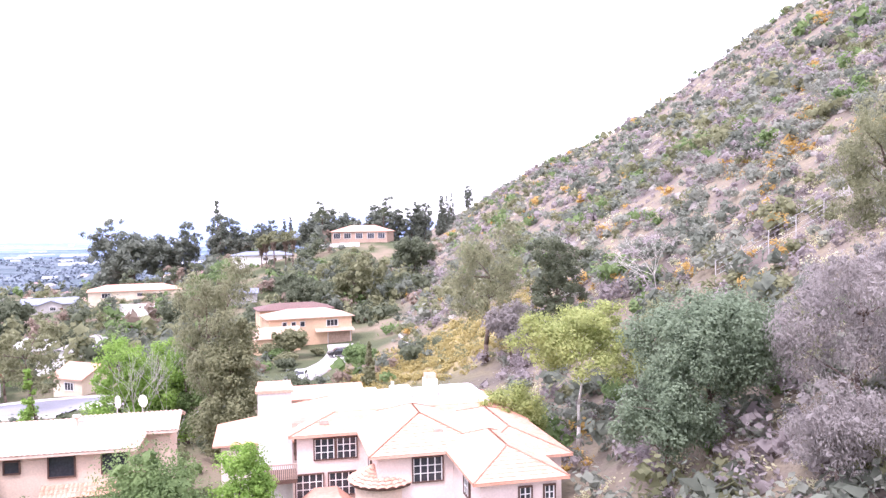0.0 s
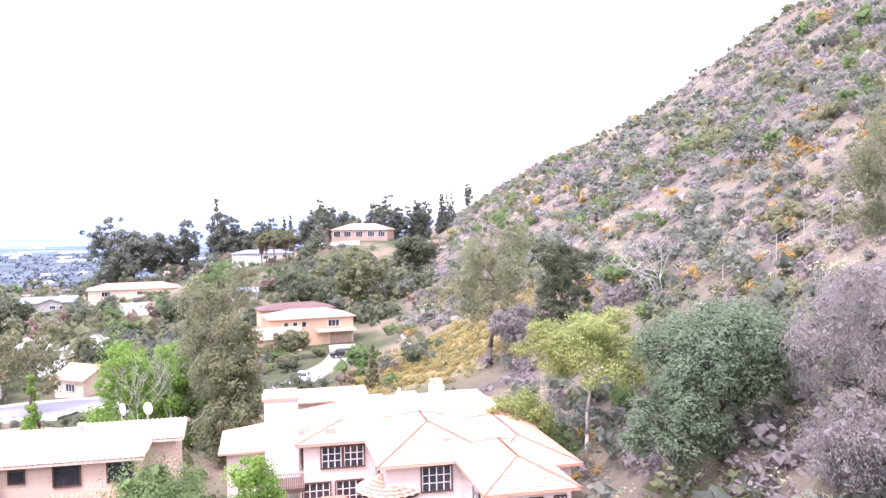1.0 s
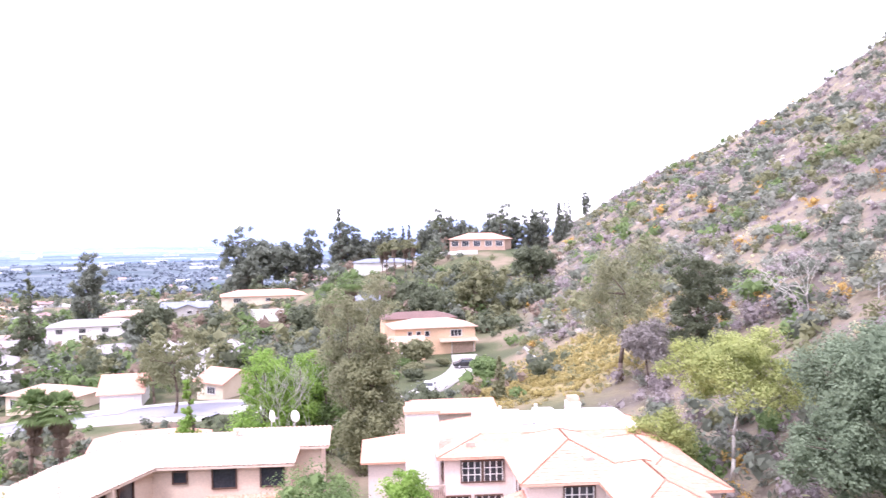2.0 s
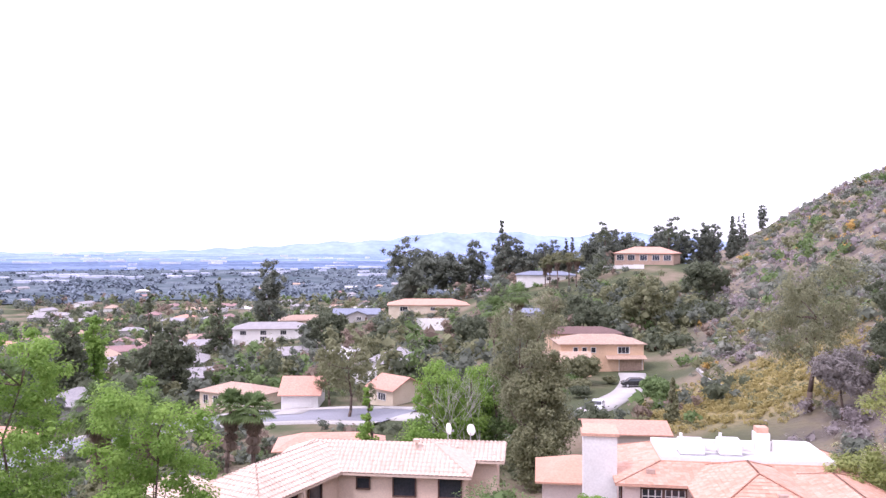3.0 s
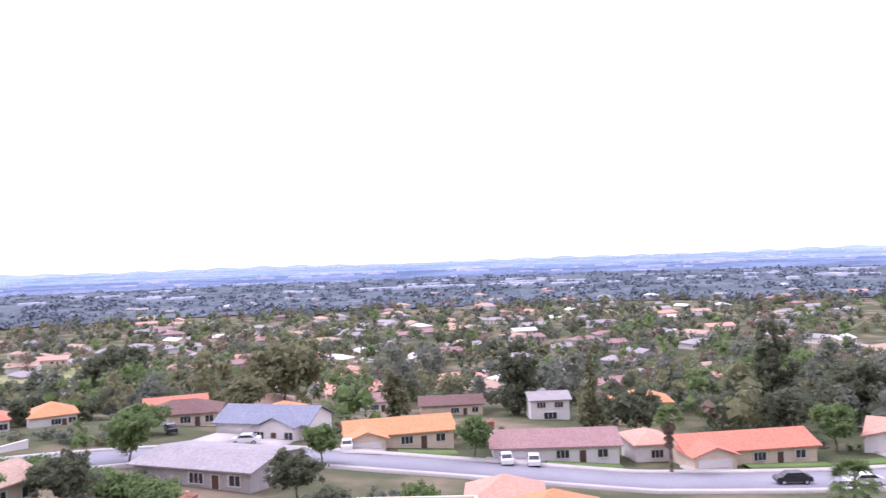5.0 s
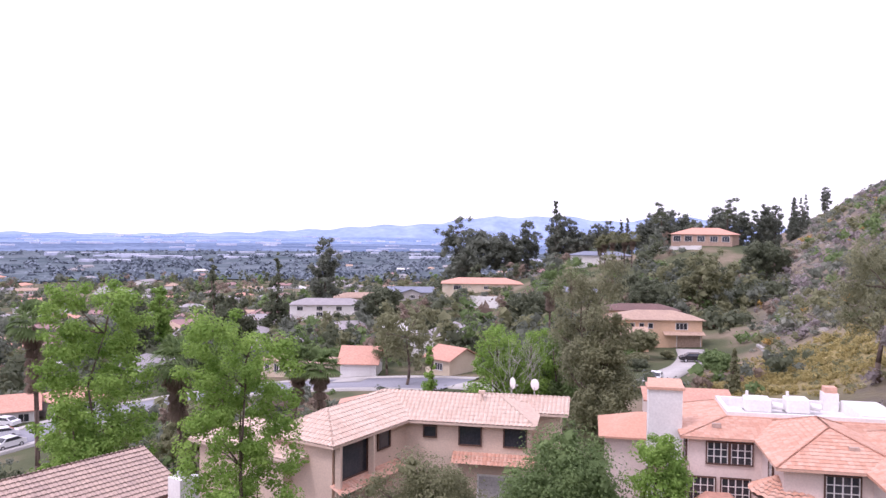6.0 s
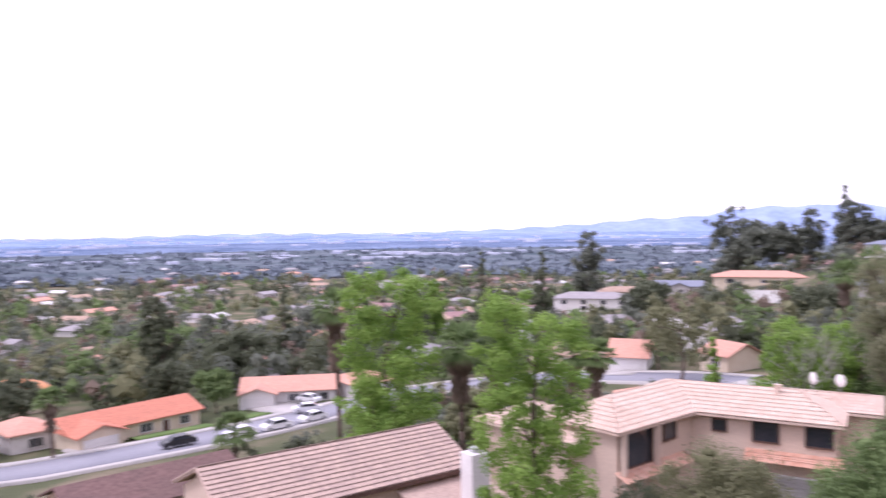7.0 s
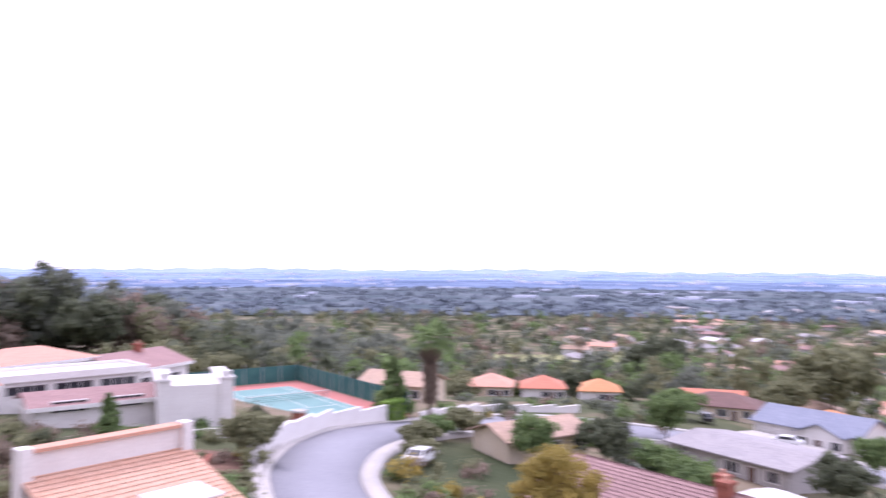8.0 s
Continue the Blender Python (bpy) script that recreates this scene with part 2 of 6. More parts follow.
def ground(x, y):
    x, y = np.asarray(x, float), np.asarray(y, float)
    a, b = valley(x, y), hillside(x, y)
    g = np.maximum(a, b) + 3 * np.log1p(np.exp(-np.abs(a - b) / 3)) - 0.6
    pad = np.exp(-(((x + 51) / 13) ** 4) - ((y - 147) / 19) ** 4)
    return g + (-23.4 - g) * pad


def gz(x, y):
    return float(ground(x, y))


def hill_share(x, y):
    return 1 / (1 + np.exp(-(hillside(x, y) - valley(x, y)) / 1.5))


def rough_land(x, y):
    """Small bumps, strong on the hill."""
    s = hill_share(x, y)
    out = np.sin(x * 0.31 + 1.3 * np.sin(y * 0.17)) * np.sin(y * 0.27 + 0.9 * np.sin(x * 0.21))
    out = out + 0.6 * np.sin(x * 0.83 + y * 0.41 + 2) * np.sin(y * 0.71 - x * 0.33)
    gully = np.sin(y * 0.052 + x * 0.016 + 0.8)
    return s * (0.45 * out + 0.9 * gully)


def spread(lo, hi, fine, reach, count):
    mid = np.arange(lo, hi + 0.01, fine)
    steps = np.geomspace(fine, reach * 0.16, count)
    out = np.cumsum(steps)
    out = out / out[-1] * reach
    return np.concatenate([lo - out[::-1], mid, hi + out])


gxs, gys = spread(-215, 150, 2.5, 4300, 36), spread(-130, 500, 2.5, 4200, 36)
GX, GY = np.meshgrid(gxs, gys, indexing="ij")
GZ = ground(GX, GY) + rough_land(GX, GY)
ny = len(gys)
idx = np.arange(len(gxs) * ny).reshape(len(gxs), ny)
quads = np.stack([idx[:-1, :-1], idx[1:, :-1], idx[1:, 1:], idx[:-1, 1:]], -1).reshape(-1, 4)


def land_material():
    m = bpy.data.materials.new("dry_hill_and_yards")
    m.use_nodes = True
    n, k = m.node_tree.nodes, m.node_tree.links
    b = n["Principled BSDF"]
    b.inputs["Roughness"].default_value, b.inputs["Specular IOR Level"].default_value = 0.95, 0.1
    co = n.new("ShaderNodeTexCoord")

    def noise_tex(scale, detail=5):
        t = n.new("ShaderNodeTexNoise")
        t.inputs["Scale"].default_value, t.inputs["Detail"].default_value = scale, detail
        k.new(co.outputs["Object"], t.inputs["Vector"])
        return t.outputs[0]

    def ramp(fac, *stops):
        r = n.new("ShaderNodeValToRGB")
        e = r.color_ramp.elements
        e[0].position, e[0].color = stops[0][0], (*stops[0][1], 1)
        e[1].position, e[1].color = stops[-1][0], (*stops[-1][1], 1)
        for p, c in stops[1:-1]:
            e.new(p).color = (*c, 1)
        k.new(fac, r.inputs[0])
        return r.outputs[0]

    hill = ramp(noise_tex(0.16, 8), (0.30, (0.12, 0.10, 0.09)), (0.42, (0.18, 0.15, 0.135)), (0.52, (0.23, 0.193, 0.14)),
                (0.62, (0.20, 0.165, 0.14)), (0.75, (0.13, 0.13, 0.085)))
    yard = ramp(noise_tex(0.05, 6), (0.3, (0.06, 0.075, 0.04)), (0.48, (0.10, 0.11, 0.06)), (0.62, (0.24, 0.19, 0.14)), (0.75, (0.09, 0.11, 0.05)))
    share = n.new("ShaderNodeAttribute")
    share.attribute_name = "hill"
    bloom = n.new("ShaderNodeAttribute")
    bloom.attribute_name = "bloom"
    mix = n.new("ShaderNodeMixRGB")
    k.new(share.outputs["Fac"], mix.inputs[0])
    k.new(yard, mix.inputs[1])
    k.new(hill, mix.inputs[2])
    gold = ramp(noise_tex(0.9, 6), (0.3, (0.16, 0.15, 0.08)), (0.5, (0.30, 0.25, 0.12)), (0.7, (0.38, 0.31, 0.15)))
    mix2 = n.new("ShaderNodeMixRGB")
    k.new(bloom.outputs["Fac"], mix2.inputs[0])
    k.new(mix.outputs[0], mix2.inputs[1])
    k.new(gold, mix2.inputs[2])
    k.new(mix2.outputs[0], b.inputs["Base Color"])
    bp = n.new("ShaderNodeBump")
    bp.inputs["Strength"].default_value, bp.inputs["Distance"].default_value = 0.6, 0.4
    k.new(noise_tex(1.5, 6), bp.inputs["Height"])
    k.new(bp.outputs[0], b.inputs["Normal"])
    return m


land = mesh_np("ground", np.stack([GX, GY, GZ], -1).reshape(-1, 3), quads, land_material(), True)
fx, fy = GX.ravel(), GY.ravel()
at_hill = land.attributes.new("hill", "FLOAT", "POINT")
at_hill.data.foreach_set("value", hill_share(fx, fy).astype(np.float32))


def bloom_share(x, y):
    """The slope grown over with mustard, at the foot of the hill."""
    return np.exp(-(((x + 22) / 13) ** 4 + ((y - 116) / 16) ** 4))


at_bloom = land.attributes.new("bloom", "FLOAT", "POINT")
at_bloom.data.foreach_set("value", bloom_share(fx, fy).astype(np.float32))
tagged(new("ground", land), "dry hillside running down into green yards", "ground", kind="structure")


def strip(name, line, width, material, label, lift=0.22, category="road"):
    """A road, path or kerb laid along a line over the land."""
    pts = [np.array(p, float) for p in line]
    fine = []
    for i in range(len(pts) - 1):
        p0, p1, p2, p3 = pts[max(i - 1, 0)], pts[i], pts[i + 1], pts[min(i + 2, len(pts) - 1)]
        c = max(2, int(np.linalg.norm(p2 - p1) / 2))
        for s in np.arange(c) / c:
            fine.append(0.5 * (2 * p1 + (p2 - p0) * s + (2 * p0 - 5 * p1 + 4 * p2 - p3) * s**2 + (3 * p1 - p0 - 3 * p2 + p3) * s**3))
    fine.append(pts[-1])
    fine = np.array(fine)
    t = np.gradient(fine, axis=0)
    t /= np.linalg.norm(t, axis=1)[:, None]
    nrm = np.stack([-t[:, 1], t[:, 0]], -1)
    w0, w1 = (-width / 2, width / 2) if np.isscalar(width) else width
    mid = ground(fine[:, 0], fine[:, 1])
    rows = []
    for off, dz in ((w0, -0.8), (w0, 0), ((w0 + w1) / 2, 0.03), (w1, 0), (w1, -0.8)):
        p = fine + nrm * off
        rows.append(np.column_stack([p, np.maximum(ground(p[:, 0], p[:, 1]), mid - 0.6) + lift + dz]))
    v = np.stack(rows, 1)
    ids = np.arange(v.shape[0] * 5).reshape(-1, 5)
    q = np.stack([ids[:-1, :-1], ids[:-1, 1:], ids[1:, 1:], ids[1:, :-1]], -1).reshape(-1, 4)
    return tagged(new(name, mesh_np(name, v.reshape(-1, 3), q[:, ::-1], material)), label, category, kind="structure")


WEST = [(-88, -69), (-105, -63), (-121, -45), (-120, -15), (-116.5, 12), (-115.5, 38), (-119, 60), (-122, 82), (-112, 101), (-92, 108.5), (-76, 108)]
CURVE = [(-33, -8), (-39.5, -31), (-49.2, -51.4), (-56.6, -60.2), (-65.6, -66.0), (-76, -68.8), (-88, -69)]
strip("road", WEST, 11, ASPHALT, "grey asphalt residential street with pale kerbs")
strip("road", CURVE, 7.4, ASPHALT, "grey asphalt street curving past a white wall")
for line, w in ((WEST, 5.5), (CURVE, 3.7)):
    strip("pavement", line, (w, w + 1.7), CONCRETE, "pale concrete pavement with a raised kerb", 0.36, "pavement")
    strip("pavement", line, (-w - 1.7, -w), CONCRETE, "pale concrete pavement with a raised kerb", 0.36, "pavement")
strip("driveway", [(-76, 108), (-58, 106), (-46, 112), (-44.5, 124), (-45, 135), (-47, 147), (-49.8, 156)], 5.4, CONCRETE, "pale concrete driveway climbing to an ochre house", 0.3, "driveway")
for (x0, y0), (x1, y1), w in (((-124, -3), (-129, -3), 7), ((-123, 25.5), (-128, 25), 6), ((-126, -25), (-134, -25.5), 6), ((-124.5, 57.5), (-137, 57.5), 7), ((-129, -50), (-141, -50), 6), ((-126, -40), (-139, -41), 5), ((-100, 108), (-101.5, 113.5), 6)):
    strip("driveway", [(x0, y0), ((x0 + x1) / 2, (y0 + y1) / 2), (x1, y1)], w, CONCRETE, "pale concrete driveway up to a garage", 0.3, "driveway")
for (x0, y0), (x1, y1), w in (((-126.2, 2.5), (-126.6, 13.5), 4.2), ((-125.8, 31), (-126.4, 43), 3.5), ((-129.5, -20), (-131.5, -11), 5), ((-126, 46), (-129, 53), 4)):
    strip("lawn", [(x0, y0), ((x0 + x1) / 2, (y0 + y1) / 2), (x1, y1)], w, GRASS, "mown green front lawn by the pavement", 0.34, "lawn")
strip("planting_bed", [(-37, -56), (-43, -60), (-48, -66)], 7, EARTH, "rust-brown terraced planting bed", 0.25, "garden bed")


# ---- houses ----
def tile_plane(poly, cw=0.32, rw=0.42, barrel=0.07, lap=0.035):
    """Tiles laid on a sloping flat outline (eave corners first): corners and faces, every tile an island."""
    p = [np.array(q, float) for q in poly]
    e = (p[1] - p[0]) / np.linalg.norm(p[1] - p[0])
    nrm = np.cross(e, p[2] - p[0])
    nrm /= np.linalg.norm(nrm)
    if nrm[2] < 0:
        nrm = -nrm
    s = np.cross(nrm, e)
    if s[2] < 0:
        s = -s
    ab = np.array([((q - p[0]) @ e, (q - p[0]) @ s) for q in p])
    a0, a1 = ab[:, 0].min(), ab[:, 0].max()
    prof = [(0, 0), (0.25, barrel * 0.8), (0.5, barrel), (0.75, barrel * 0.8), (1, 0)] if barrel > 0 else [(0, 0), (0.97, 0)]
    cols = np.arange(a0, a1, cw)
    aa = np.array([[c + f * cw for f, _ in prof] for c in cols]).clip(a0, a1)
    hh = np.array([[h for _, h in prof]] * len(cols))

    def span(a):
        lo, hi = np.full(a.shape, 1e9), np.full(a.shape, -1e9)
        for i in range(len(ab)):
            (x0, y0), (x1, y1) = ab[i], ab[(i + 1) % len(ab)]
            if abs(x1 - x0) < 1e-9:
                continue
            f = (a - x0) / (x1 - x0)
            ok = (f >= -1e-6) & (f <= 1 + 1e-6)
            y = y0 + f * (y1 - y0)
            lo, hi = np.where(ok, np.minimum(lo, y), lo), np.where(ok, np.maximum(hi, y), hi)
        return lo, hi

    lo, hi = span(aa)
    verts, faces, c = [], [], len(prof)
    for b in np.arange(ab[:, 1].min(), ab[:, 1].max(), rw):
        blo, bhi = np.clip(b, lo, hi), np.clip(b + rw, lo, hi)
        keep = (bhi - blo).max(1) > 0.02
        for lo_r, hi_r, ar, hr in zip(blo[keep], bhi[keep], aa[keep], hh[keep]):
            n = len(verts)
            for a, l, h, z in zip(ar, lo_r, hi_r, hr):
                verts.append(p[0] + e * a + s * l + nrm * (z + lap + 0.02))
                verts.append(p[0] + e * a + s * h + nrm * (z + 0.015))
            for i in range(c - 1):
                faces.append((n + 2 * i, n + 2 * i + 2, n + 2 * i + 3, n + 2 * i + 1))
    return verts, faces


def hip_planes(x0, x1, y0, y1, z, pitch):
    """The four slopes of a hipped roof on a rectangle, eave corners first."""
    w = min(x1 - x0, y1 - y0) / 2
    h = z + w * pitch
    if x1 - x0 >= y1 - y0:
        r0, r1 = (x0 + w, (y0 + y1) / 2, h), (x1 - w, (y0 + y1) / 2, h)
        return [[(x0, y0, z), (x1, y0, z), r1, r0], [(x1, y1, z), (x0, y1, z), r0, r1], [(x0, y1, z), (x0, y0, z), r0], [(x1, y0, z), (x1, y1, z), r1]]
    r0, r1 = ((x0 + x1) / 2, y0 + w, h), ((x0 + x1) / 2, y1 - w, h)
    return [[(x0, y0, z), (x1, y0, z), r0], [(x1, y1, z), (x0, y1, z), r1], [(x0, y1, z), (x0, y0, z), r0, r1], [(x1, y0, z), (x1, y1, z), r1, r0]]


def gable_planes(x0, x1, y0, y1, z, pitch, along="x"):
    if along == "x":
        m, h = (y0 + y1) / 2, z + (y1 - y0) / 2 * pitch
        return [[(x0, y0, z), (x1, y0, z), (x1, m, h), (x0, m, h)], [(x1, y1, z), (x0, y1, z), (x0, m, h), (x1, m, h)]]
    m, h = (x0 + x1) / 2, z + (x1 - x0) / 2 * pitch
    return [[(x0, y1, z), (x0, y0, z), (m, y0, h), (m, y1, h)], [(x1, y0, z), (x1, y1, z), (m, y1, h), (m, y0, h)]]


def roof(parent, planes, material, tiles=None, label=""):
    """A roof: plates with a thickness, and on near houses every tile laid on them."""
    s = Shape()
    for p in planes:
        s.slab(p, 0.16)
    ob = part("roof", s, parent, label, material=material)
    if tiles:
        vs, fs = [], []
        for p in planes:
            v, f = tile_plane(p, **tiles)
            fs += [tuple(i + len(vs) for i in q) for q in f]
            vs += v
        t = part("roof_tiles", mesh_np("roof_tiles", np.array(vs), np.array(fs), material), ob)
        tagged(t, kind="stuff")
        ridge = Shape()
        for p in planes:
            for a, b in zip(p[1:], p[2:] + p[:1]):
                if max(a[2], b[2]) > p[0][2] + 0.3:
                    ridge.tube((a[0], a[1], a[2] + 0.015), (b[0], b[1], b[2] + 0.015), 0.07, 0.07, 6)
        tagged(part("ridge_cap", ridge, ob, material=material), kind="stuff")
    return ob


WINDOW_MESHES = {}


def ring(x0, x1, z0, z1, t, y0, y1):
    """One rectangular frame of width t round an opening in the xz plane."""
    s = Shape()
    inner = [(x0, z0), (x1, z0), (x1, z1), (x0, z1)]
    outer = [(x0 - t, z0 - t), (x1 + t, z0 - t), (x1 + t, z1 + t), (x0 - t, z1 + t)]
    for i in range(4):
        j = (i + 1) % 4
        (a, b), (c, d), (e, f), (g, h) = inner[i], inner[j], outer[j], outer[i]
        s.poly((g, y0, h), (e, y0, f), (c, y0, d), (a, y0, b))
        s.poly((a, y1, b), (c, y1, d), (e, y1, f), (g, y1, h))
        s.poly((a, y0, b), (c, y0, d), (c, y1, d), (a, y1, b))
        s.poly((g, y1, h), (e, y1, f), (e, y0, f), (g, y0, h))
    return s


def gabled(x0, x1, y0, y1, z0, z1, top, along="x"):
    """One solid body with a pointed wall at either end."""
    s = Shape()
    if along == "x":
        m = (y0 + y1) / 2
        ends = [[(x, y0, z0), (x, y1, z0), (x, y1, z1), (x, m, top), (x, y0, z1)] for x in (x0, x1)]
    else:
        m = (x0 + x1) / 2
        ends = [[(x0, y, z0), (x1, y, z0), (x1, y, z1), (m, y, top), (x0, y, z1)] for y in (y1, y0)]
    s.poly(*ends[0][::-1]).poly(*ends[1])
    for i in range(5):
        j = (i + 1) % 5
        s.poly(ends[0][i], ends[0][j], ends[1][j], ends[1][i])
    return s


def window_meshes(w, h, cols, rows, frame_mat):
    key = (round(w, 2), round(h, 2), cols, rows, frame_mat.name)
    if key not in WINDOW_MESHES:
        f = ring(-w / 2, w / 2, -h / 2, h / 2, 0.09, -0.12, 0.06)
        g = Shape()
        for i in range(1, cols):
            x = -w / 2 + w * i / cols
            g.box(x - 0.035, x + 0.035, -0.06, -0.02, -h / 2, h / 2)
        for i in range(1, rows):
            z = -h / 2 + h * i / rows
            g.box(-w / 2, w / 2, -0.055, -0.025, z - 0.025, z + 0.025)
        g.box(-w / 2, -w / 2 + 0.06, -0.065, -0.02, -h / 2, h / 2).box(w / 2 - 0.06, w / 2, -0.065, -0.02, -h / 2, h / 2)
        pane = Shape().box(-w / 2, w / 2, -0.018, 0.02, -h / 2, h / 2)
        WINDOW_MESHES[key] = (f.mesh("window", frame_mat), g.mesh("muntins", WHITE), pane.mesh("pane", GLASS))
    return WINDOW_MESHES[key]


def window(parent, x, y, z, w, h, face=0, cols=2, rows=1, frame_mat=None, bars=True):
    """A framed window centred at a spot on a wall; face: the wall's turn, 0 looks along -y."""
    f, g, p = window_meshes(w, h, cols, rows, frame_mat or WHITE)
    ob = part("window", f, parent, m=pose(x, y, z, 0, 0, face))
    part("pane", p, ob)
    if bars:
        tagged(part("muntins", g, ob), kind="stuff")
    return ob


def garage_door(parent, x, y, z, w, h, face=0, material=None):
    door = part("garage_door", Shape().box(-w / 2, w / 2, 0.0, 0.05, 0, h), parent, m=pose(x, y, z, 0, 0, face), material=material or WHITE)
    for i in range(4):
        part("panel", Shape().box(-w / 2 + 0.02, w / 2 - 0.02, -0.05, 0.0, h * i / 4 + 0.02, h * (i + 1) / 4 - 0.02), door, material=material or WHITE)
    part("door_frame", ring(-w / 2, w / 2, 0, h, 0.12, -0.08, 0.04), door, material=WHITE)
    return door


def chimney(parent, x, y, z0, z1, w=0.9, material=None):
    ob = part("chimney", Shape().box(x - w / 2, x + w / 2, y - w / 2, y + w / 2, z0, z1 - 0.25), parent, material=material or BRICK)
    part("cap", Shape().box(x - w / 2 - 0.1, x + w / 2 + 0.1, y - w / 2 - 0.1, y + w / 2 + 0.1, z1 - 0.25, z1), ob, material=material or BRICK)
    part("flue", Shape().tube((x, y, z1), (x, y, z1 + 0.4), 0.16, 0.16, 8), ob, material=TERRA)
    return ob


PLOTS = []


def plain_house(a, b, depth, high, kind, pitch, roof_mat, wall_mat, label, openings=(), over=0.6, wing=None, chim=None, name="house", group="", tiles=None, fascia=False):
    """A house whose front eave runs from a to b; it reaches back by depth. openings: (kind, along 0..1, width, height, sill)."""
    a, b = Vector(a), Vector(b)
    length, turn = (b - a).length, math.degrees(math.atan2(b.y - a.y, b.x - a.x))
    mid = (a + b) / 2
    back = Vector((-(b - a).y, (b - a).x)).normalized()
    c = mid + back * depth / 2
    z = gz(c.x, c.y)
    PLOTS.extend(tuple(a.lerp(b, k) + back * depth / 2) for k in (0.15, 0.5, 0.85))
    h = thing(name, a.x, a.y, z, turn, label, "house", group)
    if kind == "gable":
        body = gabled(over, length - over, over, depth - over, -2.5, high - 0.1, high + depth / 2 * pitch - 0.17)
        planes = gable_planes(0, length, 0, depth, high, pitch)
    else:
        body = Shape().box(over, length - over, over, depth - over, -2.5, high)
        planes = hip_planes(0, length, 0, depth, high, pitch) if kind == "hip" else None
    part("wall", body, h, material=wall_mat)
    if wing:
        w0, w1, out = wing
        slope = pitch * depth / max(w1 - w0, 1) if w1 - w0 > depth else pitch
        part("wing_wall", gabled(w0 + over, w1 - over, -out + over, over - 0.05, -2.5, high - 0.1, high + (w1 - w0) / 2 * slope - 0.2, "y"), h, material=wall_mat)
        if planes:
            s = Shape()
            for p in gable_planes(w0, w1, -out, depth / 2, high + 0.02, slope, "y"):
                s.slab(p, 0.16)
            part("wing_roof", s, h, material=roof_mat)
    if planes:
        roof(h, planes, roof_mat, tiles)
    if fascia:
        part("fascia", Shape().box(0, length, -0.08, -0.01, high - 0.42, high - 0.02), h, "white fascia board", material=WHITE)
        part("side_fascia", Shape().box(-0.08, -0.01, -0.08, depth, high - 0.42, high - 0.02), h, material=WHITE)
    if not planes:
        r = Shape().box(0.1, length - 0.1, 0.1, depth - 0.1, high - 0.1, high + 0.12)
        part("roof", r, h, material=roof_mat)
        edge = Shape()
        for q in ((0, length, 0, 0.3), (0, length, depth - 0.3, depth), (0, 0.3, 0.3, depth - 0.3), (length - 0.3, length, 0.3, depth - 0.3)):
            edge.box(*q, high - 0.3, high + 0.45)
        part("parapet", edge, h, material=wall_mat)
    for what, f, w, hh, sill in openings:
        y = over - 0.02
        if wing and wing[0] < f * length < wing[1]:
            y -= wing[2]
        if what in "gG":
            garage_door(h, f * length, y, sill, w, hh, material=WHITE if what == "g" else TAN_ROOF)
        elif what == "d":
            d = part("door", Shape().box(-w / 2, w / 2, -0.04, 0.04, 0, hh), h, m=pose(f * length, y, 0), material=DARKWOOD)
            part("door_frame", ring(-w / 2, w / 2, 0, hh, 0.1, -0.07, 0.03), d, material=WHITE)
        else:
            window(h, f * length, y, sill + hh / 2, w, hh, 0, 3 if w > 1.6 else 2, 1, WHITE, bars=w > 0.9)
    if chim:
        chimney(h, chim[0] * length, chim[1] * depth, high, high + depth / 2 * pitch + 0.9)
    return h


